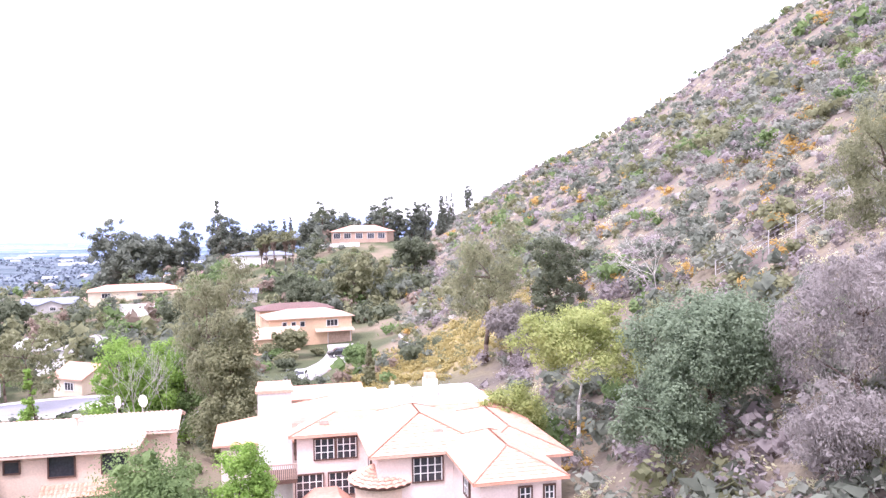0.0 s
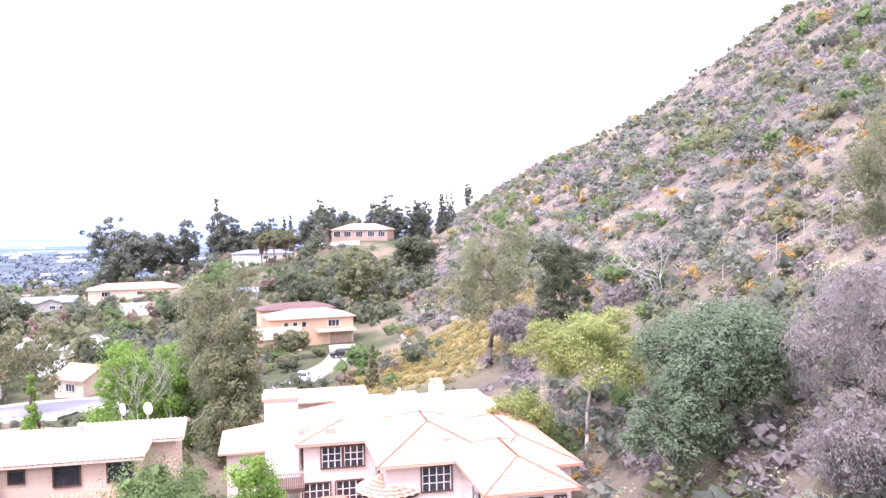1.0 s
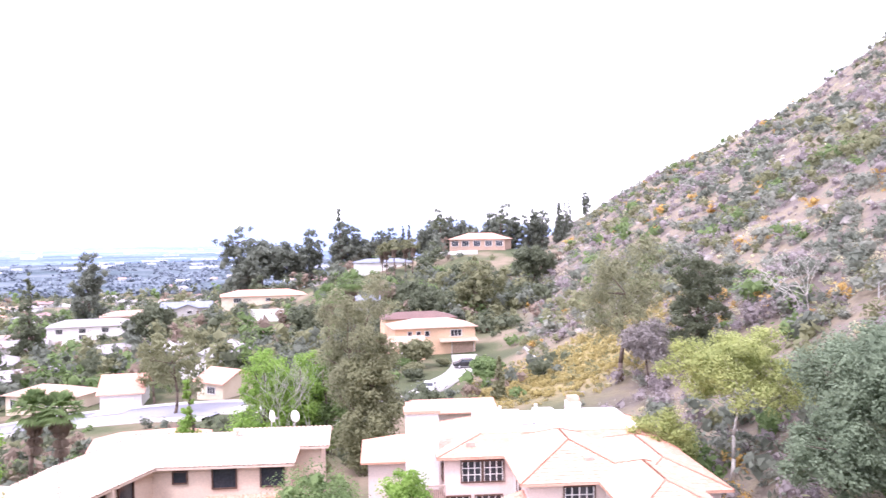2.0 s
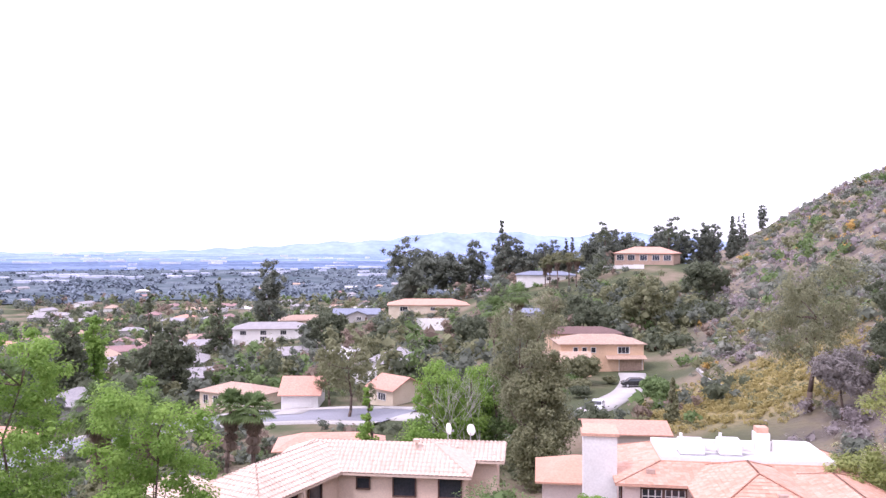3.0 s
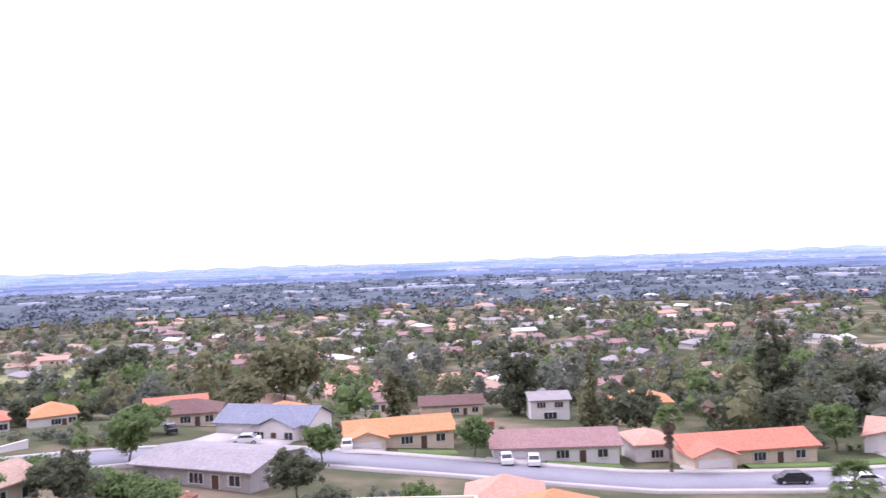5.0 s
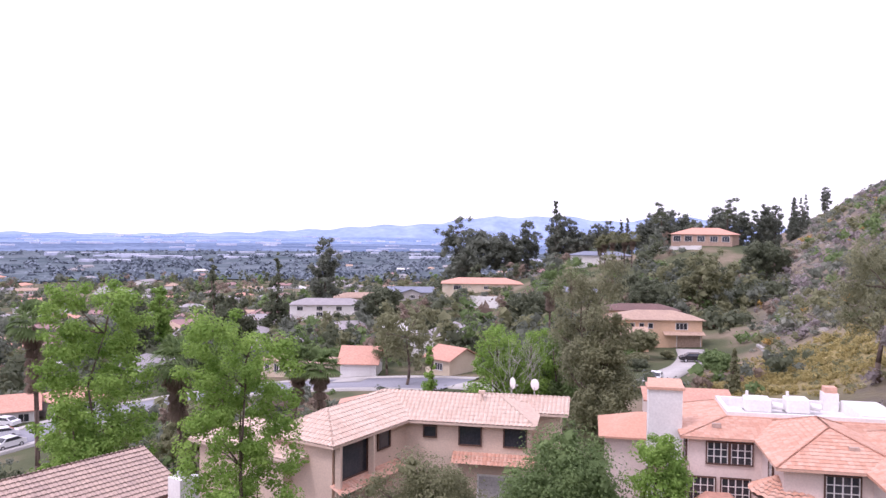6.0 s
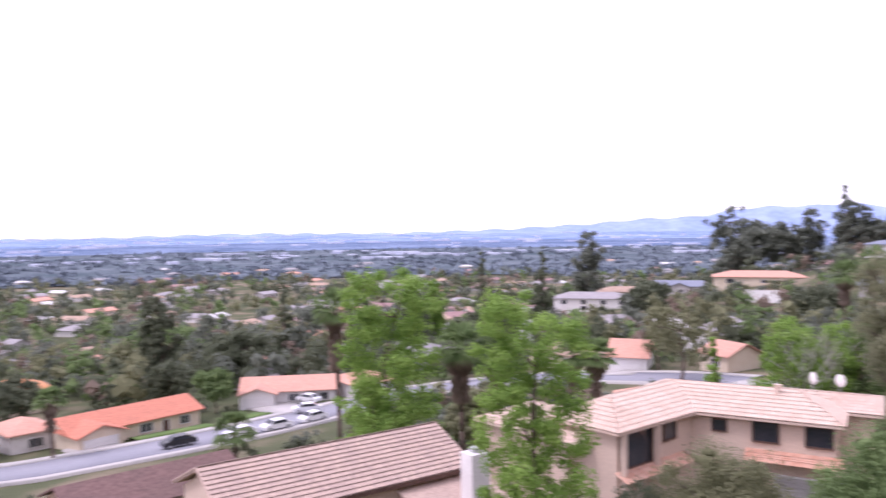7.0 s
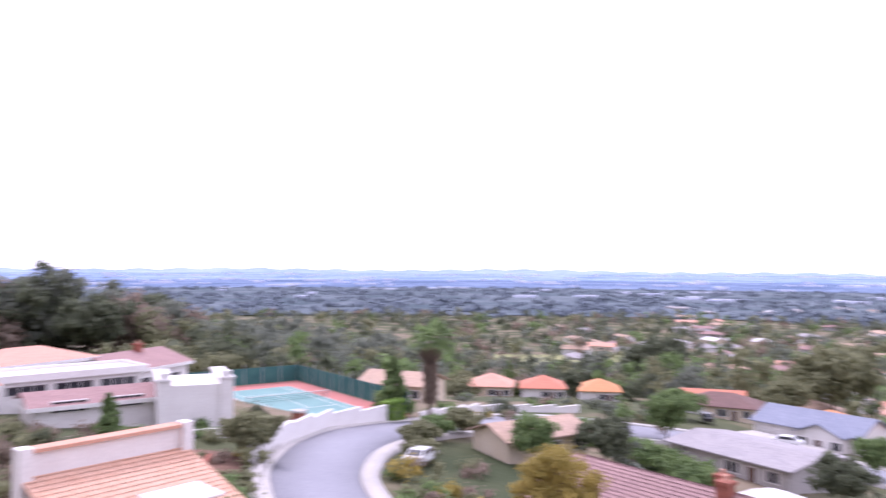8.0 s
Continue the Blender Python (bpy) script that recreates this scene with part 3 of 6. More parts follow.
# the pink stucco house: a frame of its own, u along the front, v to the back
def big_house():
    h = thing("house", -24, 51, 0, 21, "pink-white stucco two-storey house with salmon tiled hip roofs", "house")
    E, F = -13.8, -23.5
    for q in ((0.6, 17.4, 0.8, 10, F, E), (5.5, 12.6, -5.6, 0.8, F, E - 0.01), (10.6, 15.3, -12.4, -5.6, F, E - 0.02), (11.8, 17.3, -8.0, 0.8, F, E - 0.04), (-5.0, 0.6, 6.6, 12.4, F, -15.6)):
        part("wall", Shape().box(*q), h, material=STUCCO)
    flat = dict(cw=0.33, rw=0.36, barrel=0, lap=0.02)
    o0, o1, o2, o3, i0, i1, i2, i3 = 0.0, 18.0, 0.3, 10.6, 3.6, 15.8, 3.5, 9.2
    top = -12.95
    skirt = [[(o0, o2, E), (o1, o2, E), (i1, i2, top), (i0, i2, top)], [(o1, o2, E), (o1, o3, E), (i1, i3, top), (i1, i2, top)],
             [(o1, o3, E), (o0, o3, E), (i0, i3, top), (i1, i3, top)], [(o0, o3, E), (o0, o2, E), (i0, i2, top), (i0, i3, top)]]
    for planes in (skirt, hip_planes(4.9, 13.1, -6.2, 5.0, E + 0.01, 0.42), hip_planes(10.0, 15.9, -13.0, -3.0, E + 0.02, 0.42), hip_planes(11.2, 17.9, -8.6, 4.0, E - 0.03, 0.36)):
        roof(h, planes, TERRA, flat, "salmon flat clay tiles, mottled")
    part("annex_roof", Shape().slab([(-5.6, 6, -15.6), (1.0, 6, -15.6), (-0.5, 9.5, -14.3), (-2.4, 9.5, -14.3)], 0.15)
         .slab([(1.0, 13, -15.6), (-5.6, 13, -15.6), (-2.4, 9.5, -14.3), (-0.5, 9.5, -14.3)], 0.15)
         .slab([(-5.6, 13, -15.6), (-5.6, 6, -15.6), (-2.4, 9.5, -14.3)], 0.15).slab([(1.0, 6, -15.6), (1.0, 13, -15.6), (-0.5, 9.5, -14.3)], 0.15), h, material=TERRA)
    part("flat_roof", Shape().box(i0 + 0.3, i1 - 0.3, i2 + 0.3, i3 - 0.3, -13.6, -13.3), h, "white flat roof behind a parapet", material=FLATROOF)
    par = Shape().box(i0, i1, i2, i2 + 0.3, -13.5, -12.6).box(i0, i1, i3 - 0.3, i3, -13.5, -12.6)
    par.box(i0, i0 + 0.3, i2 + 0.3, i3 - 0.3, -13.5, -12.6).box(i1 - 0.3, i1, i2 + 0.3, i3 - 0.3, -13.5, -12.6)
    par.box(12.9, 15.5, i2 + 0.3, i3 - 0.3, -13.5, -12.45)
    part("parapet", par, h, "white painted parapet", material=WHITE)
    stack = part("tower", Shape().box(-2.1, 0.3, 2.2, 3.7, F, -10.95), h, "tall white stucco stack", material=WHITE)
    part("cap", Shape().box(-2.25, 0.45, 2.05, 3.85, -10.95, -10.75).slab([(-2.2, 2.1, -10.75), (0.4, 2.1, -10.75), (0.3, 3.6, -10.35), (-2.1, 3.6, -10.35)], 0.1), stack, "terracotta cap", material=TERRA)
    s = Shape().box(11.6, 12.7, 8.6, 9.7, -13.5, -11.9)
    st = part("chimney", s, h, "white chimney with a brick top", material=WHITE)
    part("chimney_top", Shape().box(11.7, 12.6, 8.7, 9.6, -11.9, -11.45), st, material=TERRA)
    for x0, x1, z in ((1.85, 3.25, 0), (3.45, 4.85, 0)):
        window(h, (x0 + x1) / 2, 0.78, -14.95, 1.4, 1.45, 0, 3, 3, DARKWOOD)
    for x0, x1 in ((0.5, 2.4), (2.85, 4.75)):
        window(h, (x0 + x1) / 2, 0.78, -17.55, x1 - x0, 1.6, 0, 4, 3, DARKWOOD)
    window(h, 8.85, -5.62, -15.0, 1.95, 1.55, 0, 4, 3, DARKWOOD)
    window(h, 8.85, -5.62, -18.2, 1.95, 1.7, 0, 4, 3, DARKWOOD)
    window(h, 13.3, -12.42, -15.0, 0.7, 1.2, 0, 2, 3, DARKWOOD)
    window(h, 14.8, -12.42, -15.0, 0.6, 1.2, 0, 2, 3, DARKWOOD)
    window(h, 5.48, -2.4, -14.9, 1.0, 1.3, -90, 3, 3, DARKWOOD)
    window(h, 10.58, -9.4, -14.95, 1.2, 1.4, -90, 3, 3, DARKWOOD)
    window(h, 0.58, 2.0, -15.0, 0.9, 1.5, -90, 2, 3, DARKWOOD)
    # balcony beside the stack
    bal = part("balcony", Shape().box(-2.2, 0.55, -0.4, 2.1, -16.9, -16.6), h, "dark timber balcony", material=DARKWOOD)
    part("handrail", Shape().box(-2.2, 0.55, -0.4, -0.3, -15.6, -15.5), bal, material=TAN_TILE)
    part("handrail", Shape().box(-2.2, -2.1, -0.3, 2.1, -15.6, -15.5), bal, material=TAN_TILE)
    baluster = Shape().box(0, 0.06, -0.39, -0.33, -16.6, -15.6).mesh("baluster", TAN_TILE)
    for i in range(20):
        part("baluster", baluster, bal, m=pose(-2.2 + i * 0.142, 0, 0))
    # round stair turret in the inner corner, with a cone of barrel tiles
    cx, cy, n = 6.0, -4.2, 24
    drum = Shape().tube((cx, cy, F), (cx, cy, -15.8), 1.8, 1.8, 24)
    tur = part("turret", drum, h, "round salmon turret", material=STUCCO_TAN)
    vs, fs = [], []
    for i in range(n):
        for r in range(8):
            r0, r1 = 2.3 - r * 0.285, 2.3 - (r + 1) * 0.285
            z0, z1 = -15.85 + r * 0.145 + 0.05, -15.85 + (r + 1) * 0.145
            k = len(vs)
            for f, up in ((0, 0), (0.25, 0.07), (0.5, 0.09), (0.75, 0.07), (1, 0)):
                t = 2 * math.pi * (i + f) / n
                vs += [(cx + r0 * math.cos(t), cy + r0 * math.sin(t), z0 + up), (cx + max(r1, 0.04) * math.cos(t), cy + max(r1, 0.04) * math.sin(t), z1 + up * (0.4 if r == 7 else 1))]
            fs += [(k + 2 * j, k + 2 * j + 2, k + 2 * j + 3, k + 2 * j + 1) for j in range(4)]
    tagged(part("turret_tiles", mesh_np("turret_tiles", vs, fs, TERRA), tur, "orange barrel tiles on a cone"), kind="stuff")
    part("eave_board", Shape().tube((cx, cy, -15.98), (cx, cy, -15.82), 2.2, 2.25, 24), tur, material=DARKWOOD)
    # low salmon porch roof in front
    porch = Shape().slab([(0.2, -3.6, -18.8), (4.7, -3.6, -18.8), (3.4, -1.2, -17.7), (1.8, -1.2, -17.7)], 0.15)
    porch.slab([(0.2, 0.7, -18.8), (0.2, -3.6, -18.8), (1.8, -1.2, -17.7), (1.8, 0.7, -17.7)], 0.15).slab([(4.7, -3.6, -18.8), (4.7, 0.7, -18.8), (3.4, 0.7, -17.7), (3.4, -1.2, -17.7)], 0.15)
    porch.slab([(1.8, -1.2, -17.7), (3.4, -1.2, -17.7), (3.4, 0.7, -17.7), (1.8, 0.7, -17.7)], 0.15)
    pr = part("porch_roof", porch, h, "smooth salmon porch roof", material=SALMON_ROOF)
    for x, y in ((0.5, -3.3), (4.4, -3.3)):
        part("porch_post", Shape().box(x - 0.15, x + 0.15, y - 0.15, y + 0.15, F, -18.9), pr, material=STUCCO)
    for q in ((2.3, 2.9, 1.6, 1.9, -13.4, -13.1), (9.6, 10.2, -4.3, -4.0, -13.1, -12.75)):
        part("roof_vent", Shape().box(*q), h, material=TAN_TILE)
    return h


big_house()
HT = Matrix.Translation((-24, 51, 0)) @ Euler((0, 0, radians(21))).to_matrix().to_4x4()


def rooftop_unit(u, v, w, d, hh, label):
    p = HT @ Vector((u, v, -13.3))
    ob = thing("rooftop_unit", p.x, p.y, p.z, 21, label, "air conditioner", "rooftop units")
    part("casing", Shape().box(-w / 2, w / 2, -d / 2, d / 2, 0.1, hh).mesh("casing", WHITE, 0.08), ob)
    part("duct", Shape().tube((w / 2 - 0.1, 0, hh * 0.5), (w / 2 + 0.9, 0, hh * 0.4), 0.28, 0.28, 10), ob, material=WHITE)
    part("base_rail", Shape().box(-w / 2, w / 2, -d / 2, -d / 2 + 0.1, 0, 0.1).box(-w / 2, w / 2, d / 2 - 0.1, d / 2, 0, 0.1), ob, material=STEEL)
    part("vent_pipe", Shape().tube((-w / 2 + 0.2, 0, hh - 0.05), (-w / 2 + 0.2, 0, hh + 0.45), 0.12, 0.12, 8), ob, material=WHITE)


rooftop_unit(6.4, 7.2, 1.9, 1.5, 1.15, "white metal rooftop air conditioner behind the parapet")
rooftop_unit(9.3, 7.4, 1.7, 1.5, 1.2, "white metal rooftop air conditioner with a duct")


# the long tan house with pale barrel tiles, next door
def tan_house():
    h = thing("house", -42.8, 44.8, 0, 21, "tan stucco two-storey house with pale barrel-tiled roof", "house")
    E, F = -14.0, -25.0
    t = Matrix.Rotation(radians(-21), 4, "Z")

    def loc(x, y, z):
        return tuple(t @ Vector((x + 42.8, y - 44.8, z)))

    rot = t @ Matrix.Translation((42.8, -44.8, 0))
    for q, m in (((-3.5, 9.0, 0.6, 5.8, F, E), None), ((5.0, 11.2, 4.6, 9.0, F, -13.95), None), ((-48.6, -43.4, 36.5, 47.5, F, E - 0.01), rot), ((-55.4, -47, 35.6, 41.0, F, -15.2), rot)):
        part("wall", Shape().box(*q, m), h, material=STUCCO_TAN)
    tiles = dict(cw=0.34, rw=0.45, barrel=0.085, lap=0.03)
    p1 = hip_planes(-6.0, 9.6, 0, 6.4, E, 0.5)
    p2 = [[loc(*q) for q in pl] for pl in hip_planes(-49.2, -42.8, 35.9, 49.5, E + 0.01, 0.5)]
    p3 = [[loc(*q) for q in pl] for pl in hip_planes(-56, -45.5, 35.0, 41.6, -15.2, 0.42)]
    p4 = gable_planes(4.4, 11.8, 4.0, 9.6, -13.9, 0.3)
    for planes in (p1, p2, p3, p4):
        roof(h, planes, BARREL, tiles, "cream-pink barrel tiles with mortared ridges")
    for x, w, hh, z in ((1.5, 0.9, 0.75, -14.85), (4.6, 1.6, 1.35, -15.0), (8.0, 1.6, 1.3, -15.0)):
        window(h, x, 0.58, z, w, hh, 0, 2, 1, DARKWOOD, False)
    lintel = Shape().box(3.4, 9.4, -0.05, 0.15, -16.7, -16.5)
    aw = part("awning", lintel, h, "barrel-tiled awning over the garage", material=TERRA)
    v, f = tile_plane([(3.3, -0.6, -16.9), (9.5, -0.6, -16.9), (9.5, 0.6, -16.3), (3.3, 0.6, -16.3)], 0.3, 0.45, 0.08, 0.03)
    tagged(part("awning_tiles", mesh_np("awning_tiles", np.array(v), np.array(f), TERRA), aw), kind="stuff")
    garage_door(h, 7.4, 0.56, -20.6, 4.2, 2.6, 0, GREYWALL)
    part("door", Shape().box(-0.5, 0.5, -0.05, 0.05, 0, 2.1), h, m=pose(3.9, 0.56, -20.6), material=DARKWOOD)
    # recessed balcony on the side wing
    q = loc(-43.38, 38.5, -15.5)
    window(h, q[0], q[1], q[2], 3.4, 2.3, 69, 4, 1, DARKWOOD, False)
    q = loc(-43.38, 42.3, -14.85)
    window(h, q[0], q[1], q[2], 1.4, 1.4, 69, 2, 1, DARKWOOD, False)
    v, f = tile_plane([loc(-42.3, 36.2, -17.3), loc(-42.3, 44.0, -17.3), loc(-43.4, 44.0, -16.8), loc(-43.4, 36.2, -16.8)], 0.3, 0.45, 0.08, 0.03)
    tagged(part("balcony_tiles", mesh_np("balcony_tiles", np.array(v), np.array(f), TERRA), h, "tiled ledge under the balcony"), kind="stuff")
    for y in (36.7, 40.4):
        q = loc(-43.0, y, 0)
        part("pilaster", Shape().box(q[0] - 0.2, q[0] + 0.2, q[1] - 0.2, q[1] + 0.2, -20, E), h, material=STUCCO_TAN)
    part("vent_pipe", Shape().tube((5.2, 2.5, -12.9), (5.2, 2.5, -12.1), 0.1, 0.1, 8).box(4.95, 5.45, 2.3, 2.7, -12.15, -11.95), h, material=BARREL)
    return h


tan_house()


def dish(x, y, z, turn):
    ob = thing("satellite_dish", x, y, z, turn, "white satellite dish on a short roof mast", "satellite dish", "dishes on the roof")
    part("mast", Shape().tube((0, 0, -0.5), (0, 0, 0.55), 0.04, 0.04, 6), ob, material=STEEL)
    s, n = Shape(), 14
    rings = []
    for r, d in ((0.02, 0.0), (0.25, 0.03), (0.42, 0.09)):
        rings.append([(r * math.cos(2 * math.pi * i / n), -d, 0.75 + 1.15 * r * math.sin(2 * math.pi * i / n)) for i in range(n)])
    for a, b in zip(rings, rings[1:]):
        for i in range(n):
            j = (i + 1) % n
            s.poly(a[i], a[j], b[j], b[i])
            s.poly(*[(p[0], p[1] + 0.03, p[2]) for p in (a[j], a[i], b[i], b[j])])
    part("reflector", s, ob, material=WHITE)
    part("feed_arm", Shape().tube((0, 0, 0.45), (0, -0.45, 0.5), 0.02, 0.02, 5).box(-0.06, 0.06, -0.55, -0.42, 0.45, 0.6), ob, material=STEEL)


for dx, dy, tr in ((-38.7, 53.9, 150), (-36.9, 54.4, 170)):
    dish(dx, dy, -12.9, tr)


# the tan-shingled house close below, with its white chimney
def shingle_house():
    h = thing("house", -51.4, 12.6, 0, 86, "low house with a tan ribbed tile roof and white chimney", "house")
    L = 17.4
    part("wall", gabled(0.5, L - 0.5, 0.6, 8.8, -25, -16.7, -14.75), h, material=STUCCO_TAN)
    roof(h, gable_planes(0, L, 0, 9.4, -16.5, 0.425), TAN_TILE, dict(cw=0.3, rw=0.42, barrel=0.045, lap=0.06), "tan ribbed concrete tiles in rows")
    ch = part("chimney", Shape().box(-0.7, 0.7, -0.6, 0.6, -25, -14.6), h, "white stucco chimney", m=pose(L - 2.0, -2.6, 0), material=WHITE)
    part("chimney_cap", Shape().box(-0.3, 0.3, -0.3, 0.3, -14.6, -14.3), ch, material=STEEL)
    part("fascia", Shape().box(0, L, -0.06, 0.0, -16.75, -16.5), h, material=DARKWOOD)
    part("lower_roof", Shape().slab([(L - 6, -4.0, -18.2), (L + 0.5, -4.0, -18.2), (L + 0.5, 0.5, -17.0), (L - 6, 0.5, -17.0)], 0.2), h, material=TAN_TILE)
    part("lower_wall", Shape().box(L - 5.6, L, -3.5, 0.4, -25, -18.2), h, material=STUCCO_TAN)
    for x in (4.0, 8.0):
        window(h, x, 0.58, -17.9, 1.8, 1.2, 0, 2, 1, WHITE)


shingle_house()

W1 = (("w", 0.55, 2.0, 1.2, 1.0), ("w", 0.85, 1.6, 1.2, 1.0), ("d", 0.7, 1.0, 2.1, 0))
G1 = (("g", 0.17, 4.8, 2.2, 0),) + W1
plain_house((-126, 22.5), (-130, 43.5), 10, 2.8, "gable", 0.36, RED_ROOF, CREAM, "single-storey house with a red-orange gable roof", G1, wing=(0, 7.5, 2.5))
plain_house((-128.5, -6), (-129.4, 14.2), 10, 2.8, "gable", 0.36, MAUVE_ROOF, WHITE, "single-storey house with a mauve-brown roof and white garage", G1, chim=(0.03, 0.7))
plain_house((-131.5, 16), (-132.5, 23), 9, 3.2, "hip", 0.4, SALMON_ROOF, WHITE, "small pink-roofed house wing between gardens", W1[:1])
plain_house((-132.6, -29), (-137.8, -11.2), 10, 2.8, "gable", 0.36, ORANGE_ROOF, CREAM, "single-storey house with a bright orange roof", G1, wing=(0, 7, 2.5))
plain_house((-141.9, -54), (-138.1, -36), 11, 3.0, "gable", 0.42, BLUE_ROOF, WHITE, "white house with a blue-grey shingle roof", G1, wing=(9, 17, 2.5))
plain_house((-151, -71), (-154.5, -57), 10, 2.8, "hip", 0.4, BROWN_ROOF, CREAM, "single-storey house with a dark brown roof", G1)
plain_house((-139.5, 53.4), (-130.5, 68.5), 11, 2.8, "gable", 0.33, SALMON_ROOF, WHITE, "single-storey house with a pale salmon roof and white garage", G1, wing=(0, 7, 2.5))
plain_house((-128.5, 70), (-127.5, 80), 10, 2.8, "hip", 0.33, SALMON_ROOF, WHITE, "salmon-roofed house at the street bend", W1[:2])
plain_house((-77.5, 11), (-78.5, 27), 9, 2.8, "gable", 0.4, BROWN_ROOF, STUCCO_TAN, "house with a dark brown roof beside the street", W1)
plain_house((-78.5, -4), (-78.5, 5.5), 9.5, 2.8, "hip", 0.5, ORANGE_ROOF, CREAM, "house with an orange pyramid roof", W1[:2])
plain_house((-86.5, -8), (-86.5, 0.5), 8.5, 2.8, "hip", 0.5, SALMON_ROOF, CREAM, "house with a salmon pyramid roof", W1[:2])
plain_house((-72.5, -20), (-72.8, -6), 7, 3.6, "flat", 0, FLATROOF, CREAM, "cream flat-roofed building with a raised edge", W1[:2])
plain_house((-60, -40.5), (-57.5, -25), 13, 3.0, "gable", 0.36, MAUVE_ROOF, WHITE, "broad house with a mauve-pink tiled roof", W1, chim=(0.9, 0.45), tiles=dict(cw=0.45, rw=0.45, barrel=0, lap=0.05))
plain_house((-69, -31), (-67, -21), 9, 3.2, "hip", 0.42, FLATROOF, WHITE, "white-roofed house with a dark chimney", W1[:2], chim=(0.2, 0.2))
plain_house((-101, -49), (-96, -32), 12, 2.8, "gable", 0.15, GREY_ROOF, GREYWALL, "house with a low grey roof", W1)
plain_house((-96, -101), (-100, -89), 10, 3.0, "gable", 0.33, TAN_ROOF, CREAM, "house with a tan-orange roof behind the tennis court", W1)
plain_house((-146, -120), (-152.3, -111), 11, 3.0, "hip", 0.45, SALMON_ROOF, CREAM, "house with a pale orange hip roof", W1)
plain_house((-157, -113), (-163.5, -104), 11, 3.0, "hip", 0.45, RED_ROOF, WHITE, "house with a red-orange hip roof", W1)
plain_house((-168, -104), (-174, -95.5), 11, 3.0, "hip", 0.45, ORANGE_ROOF, WHITE, "house with an orange hip roof and white walls", W1)
plain_house((-177, -83), (-183, -70), 10, 3.0, "gable", 0.36, RED_ROOF, DARKWOOD, "red-roofed house with dark walls", W1)
plain_house((-190, -66), (-194, -53), 10, 3.0, "hip", 0.4, TAN_ROOF, CREAM, "house with a tan hip roof among trees", W1)
plain_house((-105, 111.6), (-97.9, 115.6), 11, 3.0, "gable", 0.5, SALMON_ROOF, WHITE, "house with a salmon gable roof and white double garage", (("g", 0.45, 5.0, 2.3, 0),))
plain_house((-90.5, 119), (-83, 117), 9, 3.0, "gable", 0.45, SALMON_ROOF, CREAM, "cream house wing with a salmon roof", W1[:1])
plain_house((-127.4, 113), (-112, 113), 10, 3.2, "hip", 0.3, TAN_ROOF, CREAM, "cream house with a low tan roof and white windows", tuple(("w", f, 1.2, 1.6, 0.8) for f in (0.15, 0.32, 0.5, 0.68, 0.85)))
ochre = plain_house((-64.0, 151.5), (-47.8, 160.9), 11, 5.9, "hip", 0.28, TAN_ROOF, YELLOW, "ochre two-storey house with a tan tile roof", (("w", 0.74, 2.4, 1.3, 3.9), ("w", 0.4, 0.9, 1.0, 4.1), ("w", 0.3, 0.9, 1.0, 4.1), ("w", 0.2, 0.9, 1.0, 4.1), ("G", 0.82, 4.8, 2.5, 0.1)))
part("ledge_roof", Shape().slab([(10.0, -1.0, 2.95), (18.4, -1.0, 2.95), (18.4, 0.58, 3.5), (10.0, 0.58, 3.5)], 0.14), ochre, "tan tiled ledge over the garage", material=TAN_ROOF)
plain_house((-74, 172), (-58, 181), 9, 6.3, "hip", 0.28, BROWN_ROOF, YELLOW, "house with a dark brown roof behind an ochre house", ())
plain_house((-64, 144.5), (-55.5, 149.5), 9, 3.0, "gable", 0.4, TAN_ROOF, YELLOW, "ochre single-storey wing with a gable roof", W1[:2])
plain_house((-102, 327), (-76, 327), 15, 4.6, "hip", 0.36, SALMON_ROOF, TAN_ROOF, "hilltop house with a salmon hip roof and terrace", tuple(("w", f, 3.0, 2.2, 1.6) for f in (0.12, 0.3, 0.5, 0.7, 0.88)))
plain_house((-176, 263), (-147, 280), 14, 3.2, "hip", 0.3, SALMON_ROOF, CREAM, "broad house with a salmon-red roof", W1 + (("w", 0.2, 3, 1.6, 0.8),))
plain_house((-203, 263), (-186, 274), 12, 3.2, "gable", 0.35, BLUE_ROOF, GREYWALL, "house with a blue-grey roof and white trim", W1, wing=(6, 15, 2))
plain_house((-214, 215), (-190, 232), 12, 5.0, "hip", 0.35, GREY_ROOF, WHITE, "white two-storey house with a grey roof", tuple(("w", f, 2.2, 1.5, 2.8) for f in (0.15, 0.4, 0.65, 0.88)) + (("w", 0.4, 2.4, 1.6, 0.5),))
plain_house((-226, 196), (-208, 210), 11, 3.2, "gable", 0.3, GREY_ROOF, GREYWALL, "house with a low grey roof", W1)
plain_house((-228, 258), (-209, 273), 13, 3.4, "hip", 0.3, TAN_ROOF, CREAM, "house with a broad tan roof", W1)
plain_house((-136, 300), (-112, 309), 12, 3.2, "hip", 0.25, BLUE_ROOF, WHITE, "long white house with a pale blue-grey roof", W1)
plain_house((-112, 237), (-101, 241), 9, 3.2, "gable", 0.3, BLUE_ROOF, GREYWALL, "dark blue-grey house under trees", W1[:1])
plain_house((-74, -52.5), (-85, -49), 8, 2.8, "gable", 0.33, TAN_ROOF, CREAM, "low house with a pale tan roof by the curving street", W1[:2])
plain_house((-196, -24), (-198, -8), 10, 3.0, "gable", 0.33, BROWN_ROOF, CREAM, "house with a long dark brown roof among trees", W1)
plain_house((-206, -44), (-208, -30), 10, 3.0, "gable", 0.33, MAUVE_ROOF, WHITE, "house with a mauve roof among trees", W1)
